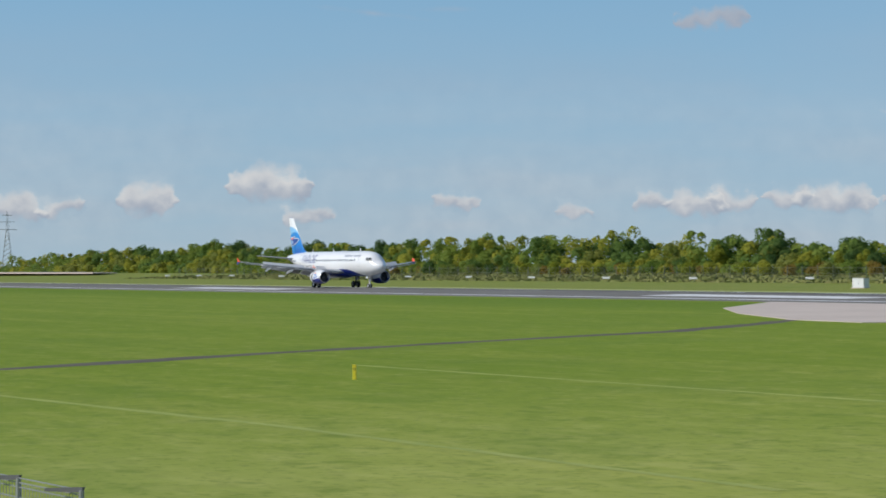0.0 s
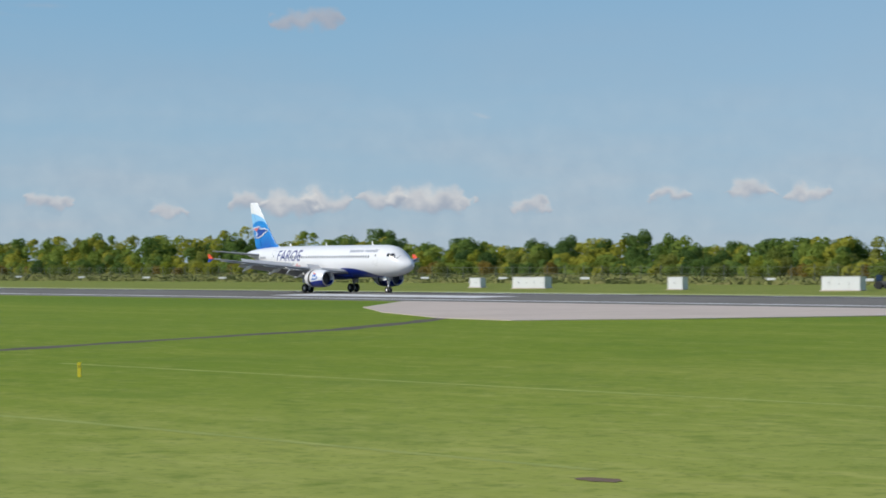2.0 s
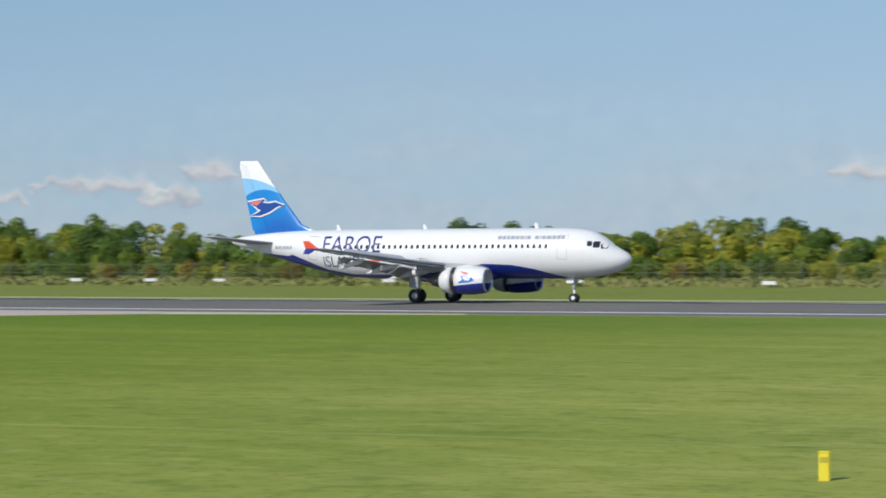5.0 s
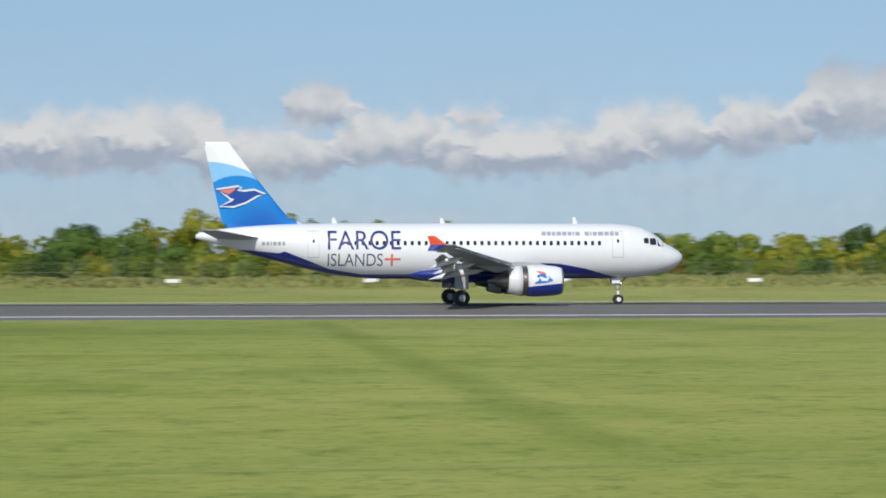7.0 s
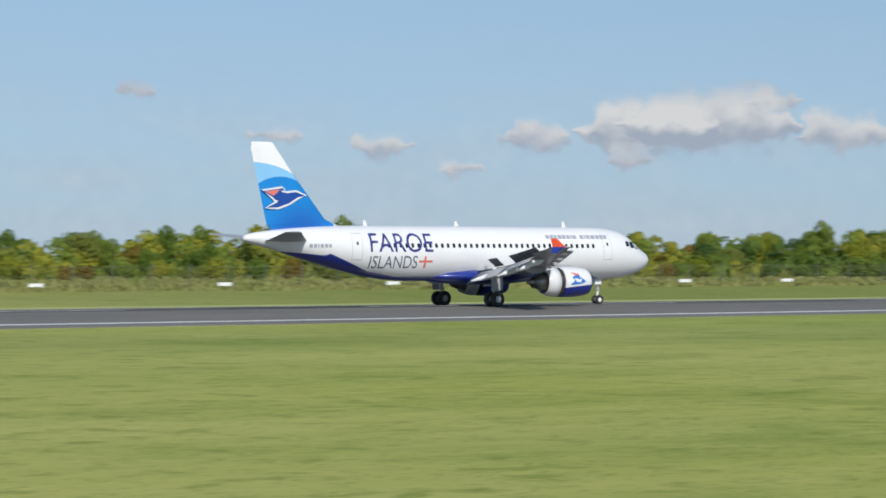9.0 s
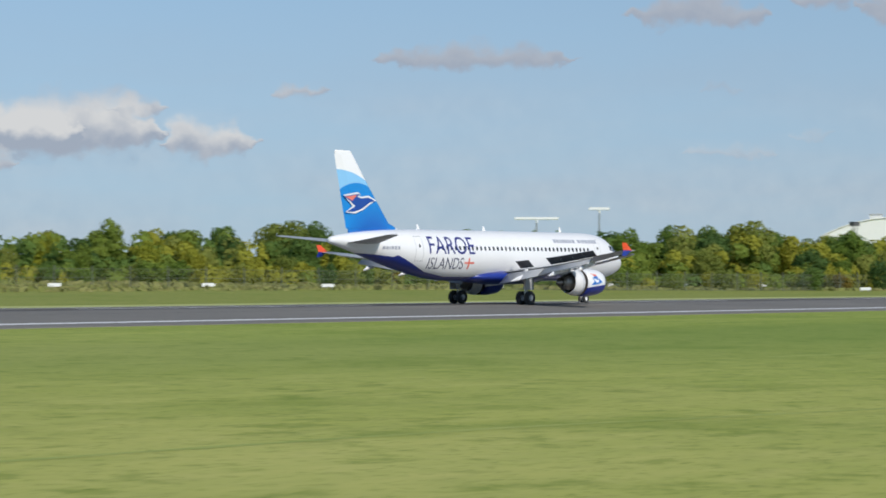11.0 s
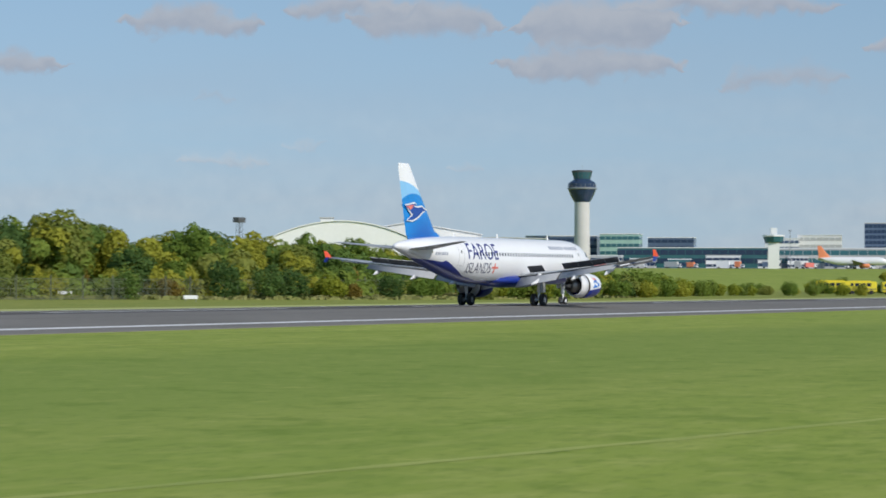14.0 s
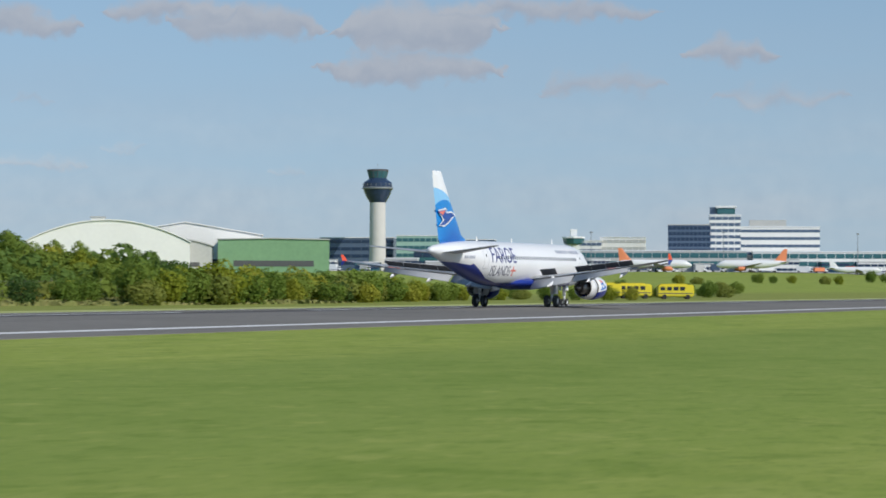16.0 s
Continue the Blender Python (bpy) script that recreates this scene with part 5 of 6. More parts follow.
def build_boards():
    """Low white boards on two legs along the far side."""
    first = thing("edge_board", "low white reflector board on two short legs in grass", "sign", "white boards beyond the runway")
    bm = bmesh.new()
    box(bm, -0.78, 0.78, -0.04, 0.04, 0.32, 0.74, 0.015)
    part("board", bm, WHITE, first)
    for s in (-1, 1):
        bm = bmesh.new()
        tube(bm, (s * 0.55, 0, -0.1), (s * 0.55, 0, 0.36), 0.035, 0.03, 8)
        part("leg", bm, GALV, first)
    spots = [(-641, 259), (-621, 261), (-599, 262), (-556, 258), (-522, 260), (-482, 258), (-450, 257), (-420, 256), (-388, 255), (-355, 254), (-323, 258), (-300, 258), (-279, 259), (-255, 258), (-232, 256), (-210, 254), (-187, 253),
             (-165.6, 252), (-154, 252), (-143, 251), (-118, 250), (-92, 248), (-67, 244), (-45, 243), (-22, 250), (-1.4, 253), (21, 253.5), (43, 253), (65.5, 253), (85.4, 253), (109, 253.5), (132, 253), (154.3, 252.5), (178, 253.5),
             (200, 254), (217.5, 254), (240, 252), (256, 247), (283, 241.6), (310.5, 243), (326, 242), (341, 238), (356, 238), (339, 218.6), (394, 231)]
    for i, (x, y) in enumerate(spots):
        m = pose(x, y, ground_z(x, y), 0, 0, -math.degrees(math.atan2(x, y)) * 0.8)
        if i == 0:
            first.matrix_basis = m
        else:
            copy_thing(first, m)


def build_cabinets():
    for x, y, w, h, d in ((-264, 222, 2.0, 1.55, 1.8), (-249, 220.5, 5.6, 1.75, 2.4), (-217, 220.5, 2.3, 1.8, 2.0), (-186, 221, 5.4, 1.9, 2.4)):
        c = thing("equipment_cabin", "white equipment cabin with a flat lid on a concrete plinth", "cabin", "white cabins beyond the runway", at=pose(x, y, ground_z(x, y), 0, 0, 22))
        bm = bmesh.new()
        box(bm, -w / 2 - 0.2, w / 2 + 0.2, -d / 2 - 0.2, d / 2 + 0.2, -0.3, 0.08)
        part("plinth", bm, CONCRETE, c)
        bm = bmesh.new()
        box(bm, -w / 2, w / 2, -d / 2, d / 2, 0.08, h, 0.03)
        part("body", bm, WHITE, c)
        bm = bmesh.new()
        box(bm, -w / 2 - 0.06, w / 2 + 0.06, -d / 2 - 0.06, d / 2 + 0.06, h, h + 0.08, 0.02)
        part("lid", bm, GREY_CLAD, c)
        for k in range(max(1, int(w / 1.4))):
            bm = bmesh.new()
            x0 = -w / 2 + 0.3 + k * 1.35
            box(bm, x0, x0 + 0.9, -d / 2 - 0.02, -d / 2, 0.2, h - 0.15)
            dr = part("door", bm, WHITE, c)
            bm = bmesh.new()
            box(bm, x0 + 0.76, x0 + 0.8, -d / 2 - 0.06, -d / 2 - 0.02, h * 0.45, h * 0.6)
            part("handle", bm, DARK_GREY, dr)
    v = thing("small_tractor", "small dark maintenance tractor parked on the grass", "tractor", at=pose(-186, 229, ground_z(-186, 229), 0, 0, 30))
    part("body", boxed(-1.0, 0.9, -0.5, 0.5, 0.5, 1.1, bevel=0.08), DARK_GREY, v)
    part("cab", boxed(-0.9, 0.0, -0.48, 0.48, 1.1, 1.95, bevel=0.1), NAVY_GLASS, v)
    for a, r in ((-0.55, 0.55), (0.65, 0.4)):
        for s in (-1, 1):
            bm = bmesh.new()
            tube(bm, (a, s * 0.5, r), (a, s * 0.78, r), r, r, 18)
            part("wheel", bm, TYRE, v)


def build_security_fence():
    f = thing("security_fence", "dark green mesh security fence in front of the wood", "fence", kind="structure")

    def line(x):
        return 262 - 34 * step(x, 200, 340) + 8 * step(-x, 250, 500)
    bm = bmesh.new()
    k = 0
    verts, faces = [], []
    x = -660.0
    while x < 425:
        y = line(x)
        z = ground_z(x, y)
        k4 = len(verts)
        wd = 0.016 + 0.03 * step(x, 150, 300)
        for dz0, dz1 in ((0.0, 2.35),):
            verts += [(x, y, z + dz0), (x + wd, y, z + dz0), (x + wd, y, z + dz1), (x, y, z + dz1)]
            faces.append((k4, k4 + 1, k4 + 2, k4 + 3))
        x += 0.24
    me = bpy.data.meshes.new("mesh_wire")
    me.from_pydata(verts, [], faces)
    me.materials.append(FENCE_GREEN)
    w = new("mesh_wire", me)
    w.parent = f
    tagged(w, kind="stuff")
    rail = bmesh.new()
    pts = [(x, line(x), ground_z(x, line(x))) for x in range(-660, 426, 10)]
    for h in (0.15, 1.25, 2.35):
        loft(rail, [[(x, y - 0.03, z + h), (x, y + 0.03, z + h), (x, y + 0.03, z + h + 0.035), (x, y - 0.03, z + h + 0.035)] for x, y, z in pts])
    part("rail", rail, FENCE_GREEN, f)
    pm = finish(boxed(-0.06, 0.06, -0.06, 0.06, -0.2, 2.75), "post", FENCE_GREEN)
    for i in range(217):
        x = -658 + i * 5.0
        p = new("post", pm)
        p.parent = f
        p.matrix_basis = pose(x, line(x) - 0.05, ground_z(x, line(x)))


def build_near_fence():
    """Corner of the viewing area's own fence, below the eye."""
    f = thing("viewing_fence", "galvanised wire fence with dark angled top arms", "fence")
    at = [(-17.5, 0.3), (-15.0, 0.45), (-12.2, 0.6), (-9.8, 0.74)]
    for x, y in at:
        bm = bmesh.new()
        tube(bm, (x, y, ground_z(x, y) - 0.1), (x, y, 0.2), 0.04, 0.04, 8)
        part("post", bm, GALV, f)
        bm = bmesh.new()
        loft(bm, [[(x - 0.75, y - 0.3, 0.14), (x - 0.75, y - 0.3, 0.19), (x - 0.75, y - 0.26, 0.19)], [(x + 0.03, y, 0.17), (x + 0.03, y, 0.25), (x + 0.03, y + 0.05, 0.25)]])
        part("arm", bm, DARK_GREY, f, "dark bracket arm")
    bm = bmesh.new()
    for (x, y), (x1, y1) in zip(at, at[1:]):
        for z in (0.2, 0.13, 0.06, -0.1, -0.3):
            tube(bm, (x, y, z), (x1, y1, z), 0.012, 0.012, 5)
        for i in range(22):
            u = i / 22
            tube(bm, (x + (x1 - x) * u, y + (y1 - y) * u, -0.4), (x + (x1 - x) * u, y + (y1 - y) * u, 0.13), 0.005, 0.005, 4)
    part("wire", bm, GALV, f)


def hangar(name, label, x, y, rz, w, d, eave, rise, wall_m, roof_m, arch=True, ribs=14):
    """A wide shed whose gable faces local -y."""
    h = thing(name, label, "hangar", "hangars across the airfield", at=pose(x, y, floor_z(x, y) - 0.5, 0, 0, rz))
    n = 20

    def top(u):
        return eave + rise * (math.sqrt(max(0.0, 1 - (2 * u - 1) ** 2)) if arch == 1 else 1 - abs(2 * u - 1) if arch == 0 else 1 - (2 * u - 1) ** 2)
    bm = bmesh.new()
    for yy in (-d / 2, d / 2):
        vs = [bm.verts.new((-w / 2 + w * i / n, yy, top(i / n))) for i in range(n + 1)]
        lo = [bm.verts.new((-w / 2 + w * i / n, yy, -4.5)) for i in range(n + 1)]
        for i in range(n):
            bm.faces.new((lo[i], lo[i + 1], vs[i + 1], vs[i]))
    for s in (-1, 1):
        bm.faces.new([bm.verts.new(p) for p in ((s * w / 2, -d / 2, -4.5), (s * w / 2, d / 2, -4.5), (s * w / 2, d / 2, eave), (s * w / 2, -d / 2, eave))])
    part("wall", bm, wall_m, h)
    bm = bmesh.new()
    rings = []
    for yy in (-d / 2 - 0.6, d / 2 + 0.6):
        rings.append([(-w / 2 - 0.4 + (w + 0.8) * i / n, yy, top(i / n) + 0.05) for i in range(n + 1)] + [(-w / 2 - 0.4 + (w + 0.8) * i / n, yy, top(i / n) + 0.5) for i in range(n, -1, -1)])
    loft(bm, rings)
    part("roof", bm, roof_m, h)
    for i in range(ribs):
        xx = -w / 2 + w * (i + 0.5) / ribs
        bm = bmesh.new()
        box(bm, xx - 0.12, xx + 0.12, -d / 2 - 0.07, -d / 2, 0.2, top((i + 0.5) / ribs) - 0.3)
        part("cladding_rib", bm, wall_m, h)
    bm = bmesh.new()
    box(bm, -w * 0.36, w * 0.36, -d / 2 - 0.15, -d / 2, 0, eave * 0.22)
    part("door_track", bm, DARK_GREY, h, "dark strip of the door foot")
    return h


def block(name, label, category, x, y, rz, w, d, h, floors, cols, wall_m, glass_m, roof_m=None, base=None, glazed=0.6, group="", gap=0.3):
    """A building with window bands cut into storeys; its front faces local -y."""
    z = floor_z(x, y) - 0.5 if base is None else base
    b = thing(name, label, category, group, at=pose(x, y, z, 0, 0, rz))
    part("wall", boxed(-w / 2, w / 2, -d / 2, d / 2, min(0.0, ground_z(x, y) - 0.3 - z), h), wall_m, b)
    part("roof", boxed(-w / 2 - 0.3, w / 2 + 0.3, -d / 2 - 0.3, d / 2 + 0.3, h, h + 0.5), roof_m or wall_m, b)
    fh, cw = h / floors, w / cols
    pane = finish(boxed(-cw / 2 + gap / 2, cw / 2 - gap / 2, -0.12, 0.05, 0, fh * glazed), "window", glass_m)
    side_n = max(1, int(d / cw))
    for f in range(floors):
        for c in range(cols):
            o = new("window", pane)
            o.parent = b
            o.matrix_basis = pose(-w / 2 + cw * (c + 0.5), -d / 2, fh * (f + (1 - glazed) / 2))
        for s in (-1, 1):
            for c in range(min(side_n, 6)):
                o = new("window", pane)
                o.parent = b
                o.matrix_basis = pose(s * w / 2, -d / 2 + cw * (c + 0.5), fh * (f + (1 - glazed) / 2), 0, 0, s * 90)
    return b


def build_tower():
    x, y = 1383.0, 676.4
    t = thing("control_tower", "tall pale concrete control tower with a dark flared glass head", "tower", at=pose(x, y, floor_z(x, y) - 0.5))

    def lathe(name, prof, m, label="", k=28, parent=None):
        bm = bmesh.new()
        loft(bm, [[(r * math.cos(i * math.tau / k), r * math.sin(i * math.tau / k), z) for i in range(k)] for z, r in prof])
        return part(name, bm, m, parent or t, label, False)
    lathe("shaft", [(-5.5, 4.95), (0, 4.9), (10, 4.7), (36, 4.55)], TOWER_CONCRETE, "pale concrete shaft")
    lathe("lower_head", [(35.5, 4.7), (37, 5.6), (40, 7.2), (43.2, 8.4)], NAVY_GLASS, "dark glazed lower head")
    lathe("gallery", [(43.0, 8.5), (43.4, 9.0), (43.9, 9.0), (44.3, 8.3)], GALV, "pale gallery ring")
    lathe("upper_head", [(44.2, 8.3), (46.5, 8.3), (47.6, 7.4), (48.6, 5.6), (49.4, 5.0)], NAVY_GLASS, "dark glazed upper head")
    lathe("cab", [(49.3, 4.9), (53.4, 6.0)], TEAL_GLASS, "flared glass cab")
    lathe("cab_roof", [(53.4, 6.2), (54.3, 6.3), (54.6, 5.6)], DARK_GREY, "dark cab roof")
    for i in range(14):
        a = i * math.tau / 14
        bm = bmesh.new()
        tube(bm, (5.0 * math.cos(a), 5.0 * math.sin(a), 49.3), (6.1 * math.cos(a), 6.1 * math.sin(a), 53.5), 0.12, 0.12, 6)
        part("mullion", bm, DARK_GREY, t)
    for i in range(18):
        a = i * math.tau / 18
        bm = bmesh.new()
        tube(bm, (8.38 * math.cos(a), 8.38 * math.sin(a), 44.2), (8.38 * math.cos(a), 8.38 * math.sin(a), 46.4), 0.1, 0.1, 5)
        part("mullion", bm, GALV, t)
    bm = bmesh.new()
    tube(bm, (0, 0, 54.6), (0, 0, 58), 0.08, 0.05, 6)
    part("mast", bm, GALV, t)


def build_small_tower():
    x, y = 1300.0, 521.8
    t = thing("old_control_cab", "small white control cab on a square pale shaft", "tower", at=pose(x, y, floor_z(x, y) - 0.5, 0, 0, -68))
    part("shaft", boxed(-3.0, 3.0, -3, 3, -5, 11), BRICK_WHITE, t)
    bm = bmesh.new()
    loft(bm, [[(r * math.cos(i * math.tau / 8), r * math.sin(i * math.tau / 8), z) for i in range(8)] for z, r in ((10.5, 4.2), (11.2, 5.0), (13.8, 5.6))])
    part("cab_glass", bm, TEAL_GLASS, t)
    bm = bmesh.new()
    loft(bm, [[(r * math.cos(i * math.tau / 8), r * math.sin(i * math.tau / 8), z) for i in range(8)] for z, r in ((13.8, 5.9), (14.6, 5.9), (14.8, 4.5))])
    part("cab_roof", bm, WHITE, t)
    part("plant_box", boxed(-1.8, 1.8, -1.8, 1.8, 14.8, 18.5, bevel=0.3), WHITE, t)


def build_terminal():
    g = "terminal buildings across the airfield"
    # tower block hotel: blue glass wing, stepped core, white wing
    hx, hy, hb = 1403.7, 483.8, floor_z(1403.7, 483.8) - 0.5
    R = -71
    rt = Vector((math.cos(radians(R)), math.sin(radians(R)), 0))

    def off(s, back=0.0):
        f = Vector((-math.sin(radians(R)), math.cos(radians(R)), 0))
        p = Vector((hx, hy, 0)) + rt * s + f * back
        return p.x, p.y
    block("office_block", "dark blue glazed office block beside the terminal", "building", *off(-10), R, 23, 18, 21.5, 7, 10, BLUE_GLASS, NAVY_GLASS, GREY_CLAD, hb, 0.62, g, 0.25)
    core = block("office_core", "pale stepped office core with a glazed lookout on top", "building", *off(9.5, 2), R, 17, 18, 27, 8, 5, BRICK_WHITE, BLUE_GLASS, WHITE, hb, 0.5, g)
    part("lookout", boxed(-4.5, 5.5, -7.5, 4, 27.5, 31.0, bevel=0.4), TEAL_GLASS, core, "teal lookout glazing")
    part("lookout_roof", boxed(-5.2, 6.2, -8.2, 4.7, 31.0, 32.2, bevel=0.2), WHITE, core, "white lookout roof")
    part("lift_house", boxed(-8.3, -4.6, -6, 4, 27.5, 31.5), BLUE_GLASS, core)
    w = block("white_office", "white office wing with long dark window bands", "building", *off(39, 4), R, 44, 16, 20.5, 5, 12, BRICK_WHITE, BLUE_GLASS, WHITE, hb, 0.38, g, 0.1)
    part("plant_room", boxed(-16, 4, -5, 5, 21, 24.5), GREY_CLAD, w, "grey rooftop plant room")
    # long low piers
    for s, bk, ln, h, wm, gm, lab in ((-120, 30, 90, 10, TEAL_GLASS, NAVY_GLASS, "long low terminal pier with teal glazing"), (-25, -14, 92, 9, GREY_CLAD, TEAL_GLASS, "grey terminal pier with a teal window band"), (68, -16, 88, 8.5, BRICK_WHITE, TEAL_GLASS, "white terminal pier with a teal window band"),
                                      (160, -10, 92, 9, GREY_CLAD, TEAL_GLASS, "grey terminal pier with a long window band"), (250, -4, 84, 11, BLUE_GLASS, NAVY_GLASS, "dark blue glazed terminal pier")):
        block("terminal_pier", lab, "building", *off(s, bk), R, ln, 22, h, 2, 18, wm, gm, WHITE, hb - 2.0, 0.6, g, 0.3)
    # upper blocks behind
    for s, bk, ln, h, wm, gm, lab in ((-205, 80, 44, 17, BLUE_GLASS, NAVY_GLASS, "dark glazed terminal hall with a flat roof"), (-168, 70, 24, 18, PALE_GREEN, TEAL_GLASS, "pale green clad terminal block"), (-138, 84, 28, 16, BLUE_GLASS, NAVY_GLASS, "blue-grey glazed terminal block behind the pier"), (-70, 60, 20, 15, BRICK_WHITE, BLUE_GLASS, "cream block behind the pier"),
                                      (-48, 64, 26, 17, BRICK_WHITE, GREY_CLAD, "white windowless plant building"), (-242, 90, 30, 15, BRICK_WHITE, BLUE_GLASS, "white terminal block with window bands"), (-275, 96, 30, 14, GREY_CLAD, NAVY_GLASS, "grey terminal block with dark windows")):
        block("terminal_block", lab, "building", *off(s, bk), R, ln, 20, h, 4, 7, wm, gm, WHITE, hb - 1.0, 0.45, g)
    rng = random.Random(31)
    # paved stands along the piers
    bm = bmesh.new()
    rows = []
    for i in range(41):
        row = []
        for bk in (-78, -60, -42, -24):
            x, y = off(-340 + i * 17, bk)
            row.append((x, y, ground_z(x, y) + 0.12))
        rows.append(row)
    loft(bm, rows, close=False, caps=False)
    tagged(new("terminal_apron", finish(bm, "terminal_apron", STAND)), "grey concrete aircraft stands in front of the terminal", "apron", kind="structure")
    # low annexes between the stands and the piers
    s = -300.0
    while s < 290:
        ln, h = rng.uniform(9, 21), rng.uniform(4.2, 7.5)
        x, y = off(s + ln / 2, -31 + rng.uniform(-3, 3))
        wm, lab = ((BRICK_WHITE, "low white terminal annex with small windows"), (GREY_CLAD, "low grey clad terminal annex"), (BRICK_WHITE, "low white terminal annex with small windows"), (TEAL_GLASS, "low teal glazed terminal annex"))[rng.randrange(4)]
        block("terminal_annex", lab, "building", x, y, R, ln, 9, h, 2 if h > 6 else 1, 5, wm, NAVY_GLASS, WHITE if wm is not BRICK_WHITE else GREY_CLAD, ground_z(x, y) - 0.4, 0.4, g)
        s += ln + rng.uniform(3, 12)
    # service vehicles and sheds along the stands
    for i in range(44):
        s = -290 + i * 13.5 + rng.uniform(-4, 4)
        x, y = off(s, -58 + rng.uniform(-12, 10))
        m = (WHITE, GREY_CLAD, WHITE, BLUE_GLASS, JET_ORANGE)[rng.randrange(5)] if i % 9 else CORAL
        v = thing("service_truck", "boxy airport service truck parked by the stands", "truck", "service trucks by the terminal", at=pose(x, y, ground_z(x, y), 0, 0, R + rng.uniform(-25, 25)))
        ln, h = rng.uniform(5, 10), rng.uniform(2.6, 4.2)
        part("load_box", boxed(-ln / 2, ln / 2 - 1.9, -1.25, 1.25, 0.8, h, bevel=0.1), m, v)
        part("cab", boxed(ln / 2 - 1.8, ln / 2, -1.2, 1.2, 0.6, 2.4, bevel=0.25), WHITE, v)
        part("windscreen", boxed(ln / 2 - 1.2, ln / 2 + 0.02, -1.22, 1.22, 1.5, 2.1), NAVY_GLASS, v)
        for a in (-ln / 2 + 1.1, ln / 2 - 0.9):
            for q in (-1, 1):
                bm = bmesh.new()
                tube(bm, (a, q * 0.9, 0.5), (a, q * 1.2, 0.5), 0.5, 0.5, 14)
                part("wheel", bm, TYRE, v)
    for s in (-62, 8, 78, 150):
        x, y = off(s, -50)
        l = thing("flood_mast", "tall slim grey floodlight mast on the apron", "lamp", "floodlight masts", at=pose(x, y, ground_z(x, y)))
        bm = bmesh.new()
        tube(bm, (0, 0, 0), (0, 0, 21), 0.28, 0.14, 8)
        part("mast", bm, GALV, l)
        part("lamp_head", boxed(-1.6, 1.6, -0.3, 0.3, 20.6, 21.3), GALV, l)


def parked_jet(x, y, rz, fin_m, nose_m, label, scale=1.0):
    j = thing("parked_jet", label, "airplane", "airliners parked at the terminal", at=pose(x, y, ground_z(x, y), 0, 0, rz) @ Matrix.Diagonal((scale, scale, scale, 1)))
    bm = bmesh.new()
    rings = []
    for a, t, b, w in BODY:
        rings.append([(-a, w * math.cos(i * math.tau / 18), (t + b) / 2 + (t - b) / 2 * math.sin(i * math.tau / 18)) for i in range(18)])
    loft(bm, rings)
    part("fuselage", bm, PLANE_WHITE, j, "white hull", True)
    bm = bmesh.new()
    loft(bm, [[(-(a + u), w, z) for u, w in airfoil(c, 0.09, 5)] for z, a, c in ((5.6, 29, 7.2), (6.7, 30.7, 5.4), (12.0, 34.9, 1.9))])
    part("fin", bm, fin_m, j, "coloured tail fin")
    for s in (-1, 1):
        bm = bmesh.new()
        loft(bm, [[(-(lead(r) + u), s * r, wing_z(r) + w) for u, w in airfoil(trail(r) - lead(r), 0.12, 5)] for r in (1.0, 6.4, 16.9)])
        part("wing", bm, WING_GREY, j)
        bm = bmesh.new()
        loft(bm, [[(-(a + u), s * r, z + w) for u, w in airfoil(c, 0.1, 5)] for r, a, c, z in ((0.6, 32.5, 3.5, 5.05), (6.2, 36.0, 1.3, 5.6))])
        part("tailplane", bm, WING_GREY, j)
        bm = bmesh.new()
        turned(bm, [(-10.6, 0.9), (-11.2, 1.1), (-13, 1.15), (-14.6, 0.85), (-14.5, 0.2)], 16)
        bmesh.ops.translate(bm, verts=bm.verts, vec=(0, s * 5.75, 1.75))
        part("engine", bm, nose_m, j, "", True)
        bm = bmesh.new()
        tube(bm, (-17.7, s * 3.8 - 0.5, 0.58), (-17.7, s * 3.8 + 0.5, 0.58), 0.58, 0.58, 14)
        tube(bm, (-17.7, s * 3.8, 0.58), (-17.7, s * 3.8, 2.7), 0.14, 0.14, 8)
        part("main_gear", bm, TYRE, j)
    bm = bmesh.new()
    tube(bm, (-5.07, -0.3, 0.38), (-5.07, 0.3, 0.38), 0.38, 0.38, 12)
    tube(bm, (-5.07, 0, 0.38), (-5.07, 0, 2.3), 0.1, 0.1, 8)
    part("nose_gear", bm, TYRE, j)
    return j


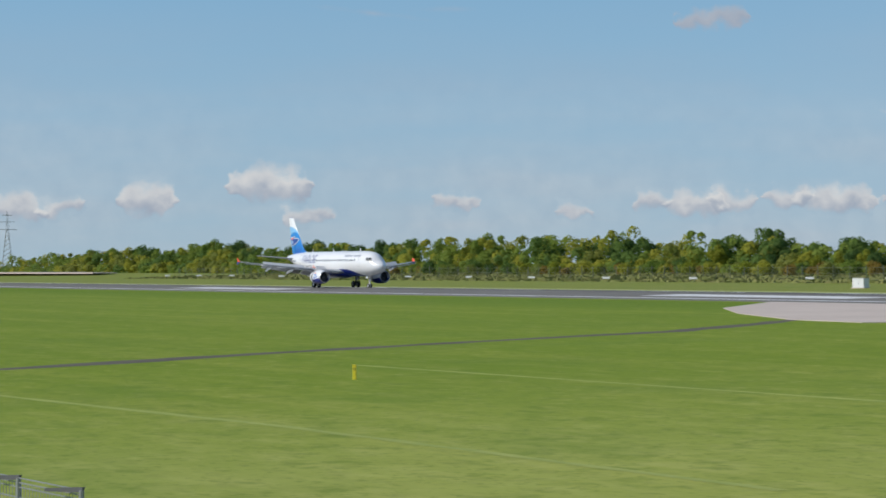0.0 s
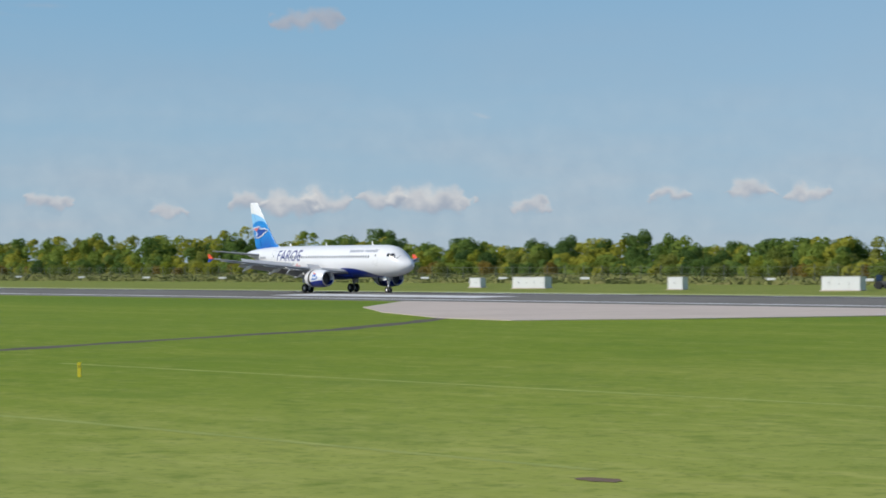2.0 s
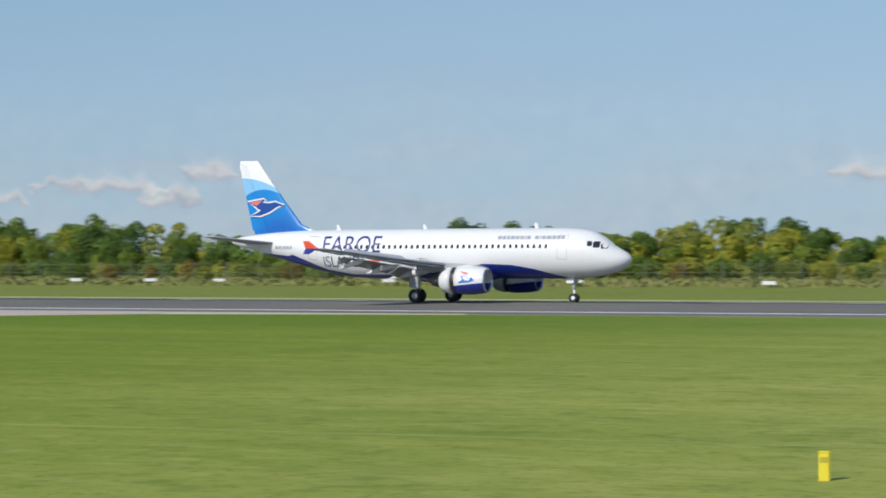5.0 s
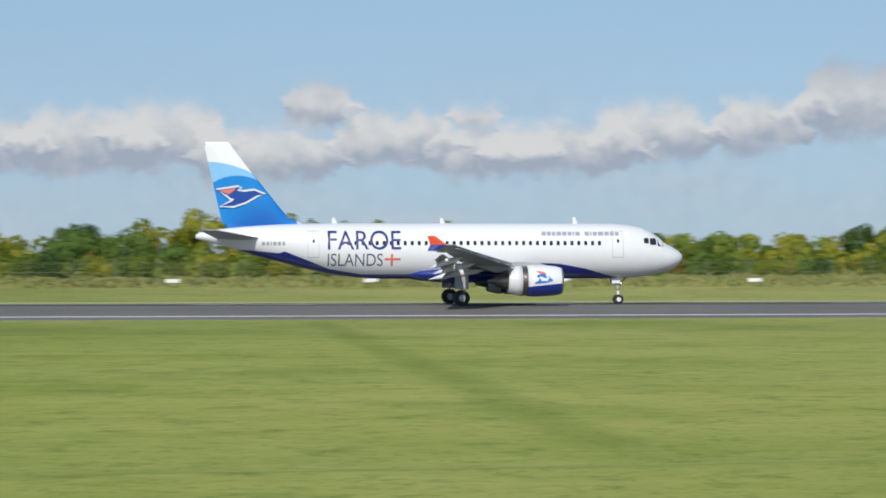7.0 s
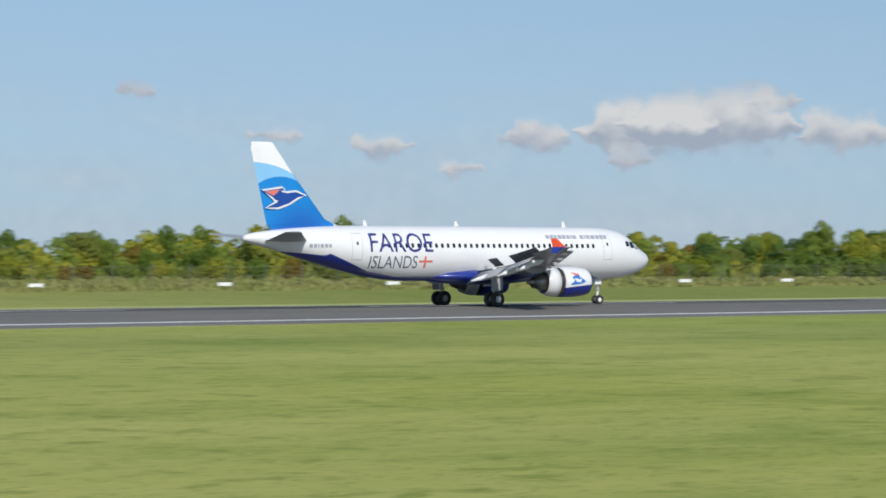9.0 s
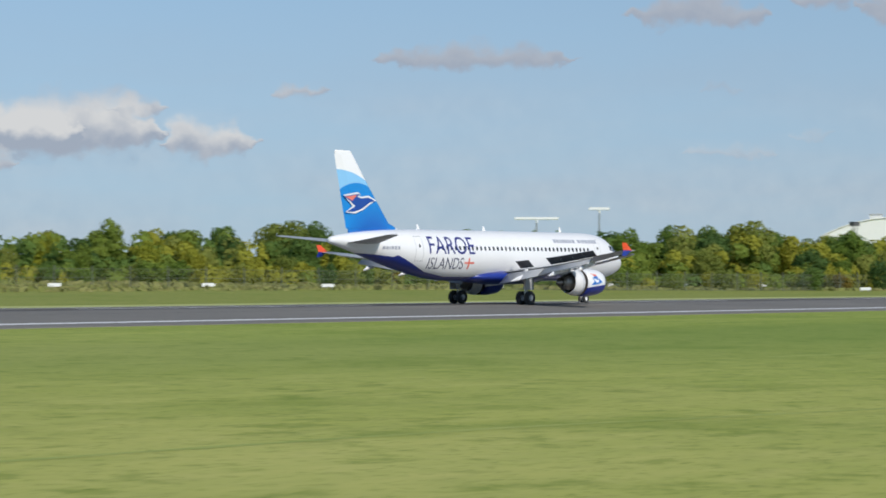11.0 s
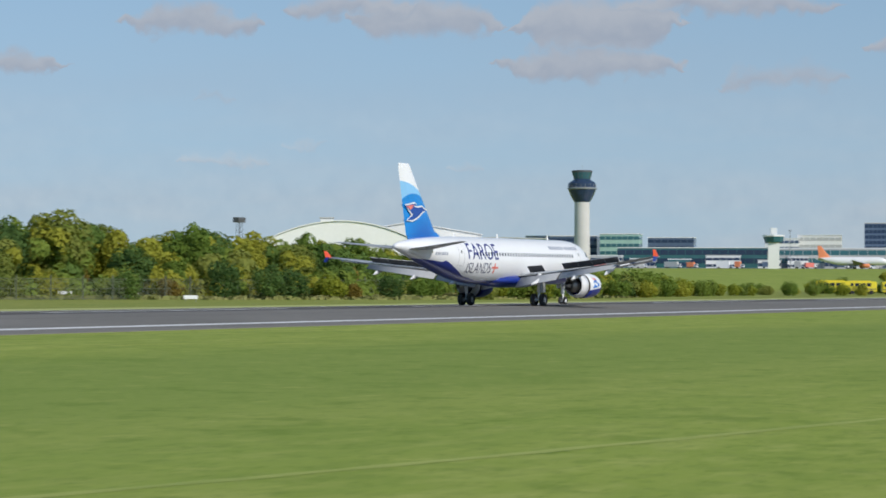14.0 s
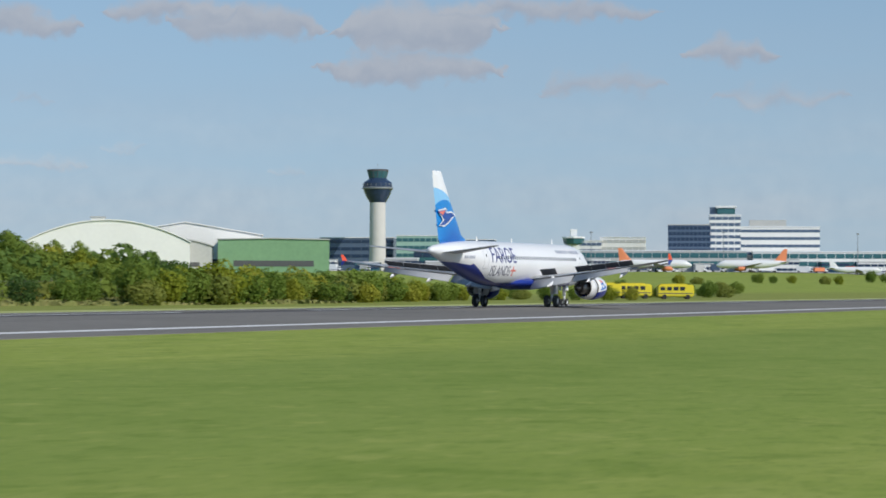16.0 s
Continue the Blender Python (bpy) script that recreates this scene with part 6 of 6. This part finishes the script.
def build_yellow_vehicles():
    for x, y, rz, ln in ((558, 222, -62, 6.8), (572, 213.5, -64, 6.4), (566, 219, -60, 6.0)):
        v = thing("yellow_bus", "bright yellow airfield crew bus parked on grass", "bus", "yellow airfield vehicles", at=pose(x, y, ground_z(x, y), 0, 0, rz))
        part("body", boxed(-ln / 2, ln / 2, -1.15, 1.15, 0.45, 2.55, bevel=0.18), YELLOW, v)
        part("roof_rack", boxed(-ln / 2 + 0.6, ln / 2 - 1.2, -0.9, 0.9, 2.55, 2.72, bevel=0.05), YELLOW, v)
        for s in (-1, 1):
            n = int((ln - 1.4) / 1.1)
            for i in range(n):
                x0 = -ln / 2 + 0.5 + i * 1.15
                part("window", boxed(x0, x0 + 0.85, s * 1.15 - 0.03, s * 1.15 + 0.03, 1.55, 2.2), GLASS, v, "dark side window")
            part("side_stripe", boxed(-ln / 2 + 0.2, ln / 2 - 0.2, s * 1.15 - 0.02, s * 1.15 + 0.02, 0.95, 1.12), DARK_GREY, v)
            for a in (-ln / 2 + 1.2, ln / 2 - 1.1):
                bm = bmesh.new()
                tube(bm, (a, s * 0.9, 0.42), (a, s * 1.18, 0.42), 0.42, 0.42, 16)
                part("wheel", bm, TYRE, v)
        part("windscreen", boxed(ln / 2 - 0.05, ln / 2 + 0.03, -0.95, 0.95, 1.45, 2.3), GLASS, v)


def build_radar():
    for x, y, h, wd, lab in ((612, 480.7, 18.3, 6.4, "white radar antenna on a slim mast over the trees"), (599.8, 495.8, 15.3, 13.5, "long flat white radar antenna over the trees")):
        r = thing("radar_antenna", lab, "radar", at=pose(x, y, ground_z(x, y), 0, 0, -52))
        bm = bmesh.new()
        tube(bm, (0, 0, 0), (0, 0, h - 1.0), 0.35, 0.2, 12)
        part("mast", bm, GALV, r)
        bm = bmesh.new()
        tube(bm, (0, 0, h - 1.0), (0, 0, h), 0.35, 0.35, 10)
        part("turntable", bm, WHITE, r)
        bm = bmesh.new()
        loft(bm, [[(s * wd / 2, -0.35 + c, h + z) for c, z in ((0, 0.0), (0.5, -0.1), (0.6, 0.5), (0.05, 0.75))] for s in (-1, -0.9, 0.9, 1)])
        part("antenna", bm, WHITE, r)
    x, y = 467.7, 300.0
    m = thing("light_mast", "dark steel mast with a square platform over the trees", "mast", at=pose(x, y, ground_z(x, y)))
    bm = bmesh.new()
    for sx in (-0.35, 0.35):
        for sy in (-0.35, 0.35):
            tube(bm, (sx * 1.6, sy * 1.6, 0), (sx, sy, 11), 0.05, 0.05, 6)
    for i in range(10):
        tube(bm, (-0.45, -0.45, i * 1.1), (0.45, -0.45, i * 1.1 + 1.1), 0.03, 0.03, 5)
    part("lattice", bm, DARK_GREY, m)
    part("platform", boxed(-1.1, 1.1, -0.6, 0.6, 11.0, 11.9), DARK_GREY, m)


def build_pylon():
    x, y = -1694, 556
    p = thing("power_pylon", "distant grey lattice power pylon above the trees", "pylon", at=pose(x, y, ground_z(x, y), 0, 0, 70))
    bm = bmesh.new()
    for sx in (-1, 1):
        for sy in (-1, 1):
            tube(bm, (sx * 4, sy * 4, 0), (sx * 0.9, sy * 0.9, 30), 0.3, 0.25, 5)
            tube(bm, (sx * 0.9, sy * 0.9, 30), (0, 0, 45), 0.25, 0.15, 5)
    for i in range(9):
        w0, w1 = 4 - i * 0.36, 4 - (i + 1) * 0.36
        for s in (-1, 1):
            tube(bm, (-w0, s * w0, i * 3.5), (w1, s * w1, i * 3.5 + 3.5), 0.16, 0.16, 4)
    part("tower_lattice", bm, GALV, p)
    for h, w in ((31, 7), (37, 5.5), (42, 4)):
        bm = bmesh.new()
        tube(bm, (-w, 0, h), (w, 0, h), 0.2, 0.2, 5)
        part("crossarm", bm, GALV, p)


def build_ground_marks():
    flat_patch("old_taxiway", [(-1300, 392), (-1180, 378), (-900, 322), (-770, 292), (-752, 276), (-830, 262), (-1000, 300), (-1300, 372)], 1.95, CONCRETE, "distant strip of pale old concrete taxiway", "paving")
    bm = bmesh.new()
    rng = random.Random(3)
    vs = [bm.verts.new((-8.4 + 0.55 * math.cos(a) * rng.uniform(.7, 1.2), 12.1 + 0.35 * math.sin(a) * rng.uniform(.7, 1.2), -0.44)) for a in [i * math.tau / 14 for i in range(14)]]
    bm.faces.new(vs)
    tagged(new("bare_patch", finish(bm, "bare_patch", EARTH)), "small bare earth patch in the mown grass", "soil", kind="structure")


build_marker_posts()
build_boards()
build_cabinets()
build_near_fence()
hangar("arched_hangar", "large white arched aircraft hangar", 980.6, 597.2, -58, 64, 60, 9.5, 8.6, BRICK_WHITE, BRICK_WHITE, 2)
hangar("pitched_hangar", "large white hangar with a shallow pitched roof", 1065.7, 612.3, -60, 66, 60, 13.0, 5.5, BRICK_WHITE, BRICK_WHITE, 0)
hangar("grey_shed", "pale grey aircraft shed with a rounded roof", 1004.4, 582.9, -60, 34, 40, 8.2, 3.2, GREY_CLAD, GREY_CLAD, 2, 9)
hangar("green_hangar", "green ribbed aircraft hangar with a flat roof", 1044.2, 556.5, -61, 46, 44, 11.0, 0.4, GREEN_CLAD, GREY_CLAD, 0, 24)
vent = thing("boiler_house", "white square boiler house tower by the hangars", "building", at=pose(1032.0, 636.6, floor_z(1032.0, 636.6), 0, 0, -60))
part("wall", boxed(-3, 3, -3, 3, -4, 20.5), BRICK_WHITE, vent)
part("roof", boxed(-3.3, 3.3, -3.3, 3.3, 20.5, 21.1), GREY_CLAD, vent)
build_tower()
build_small_tower()
build_terminal()
parked_jet(1278, 450, -65, JET_ORANGE, JET_ORANGE, "parked white airliner with an orange tail fin")
parked_jet(1325, 453, 115, JET_ORANGE, JET_ORANGE, "parked white airliner with orange tail and engines")
parked_jet(1345, 372, -65, WHITE, GREY_CLAD, "parked small white airliner", 0.72)
parked_jet(1362, 322, -65, BLUE, GREY_CLAD, "parked small airliner with a dark blue fin", 0.72)
build_yellow_vehicles()
build_radar()
build_pylon()
build_ground_marks()

build_ground()
build_runway()
build_paving()
build_trees()
build_security_fence()


def motions():
    for i, w in enumerate(WHEELS):
        base = w.matrix_basis.copy()
        walk(w, [(k * 0.1, base @ pose(0, 0, 0, 0, k * 70, 0)) for k in range(161)])
    walk(AIRLINER, [(t, pose(x, CENTRE, -0.055)) for t, x in ROLLOUT])


motions()
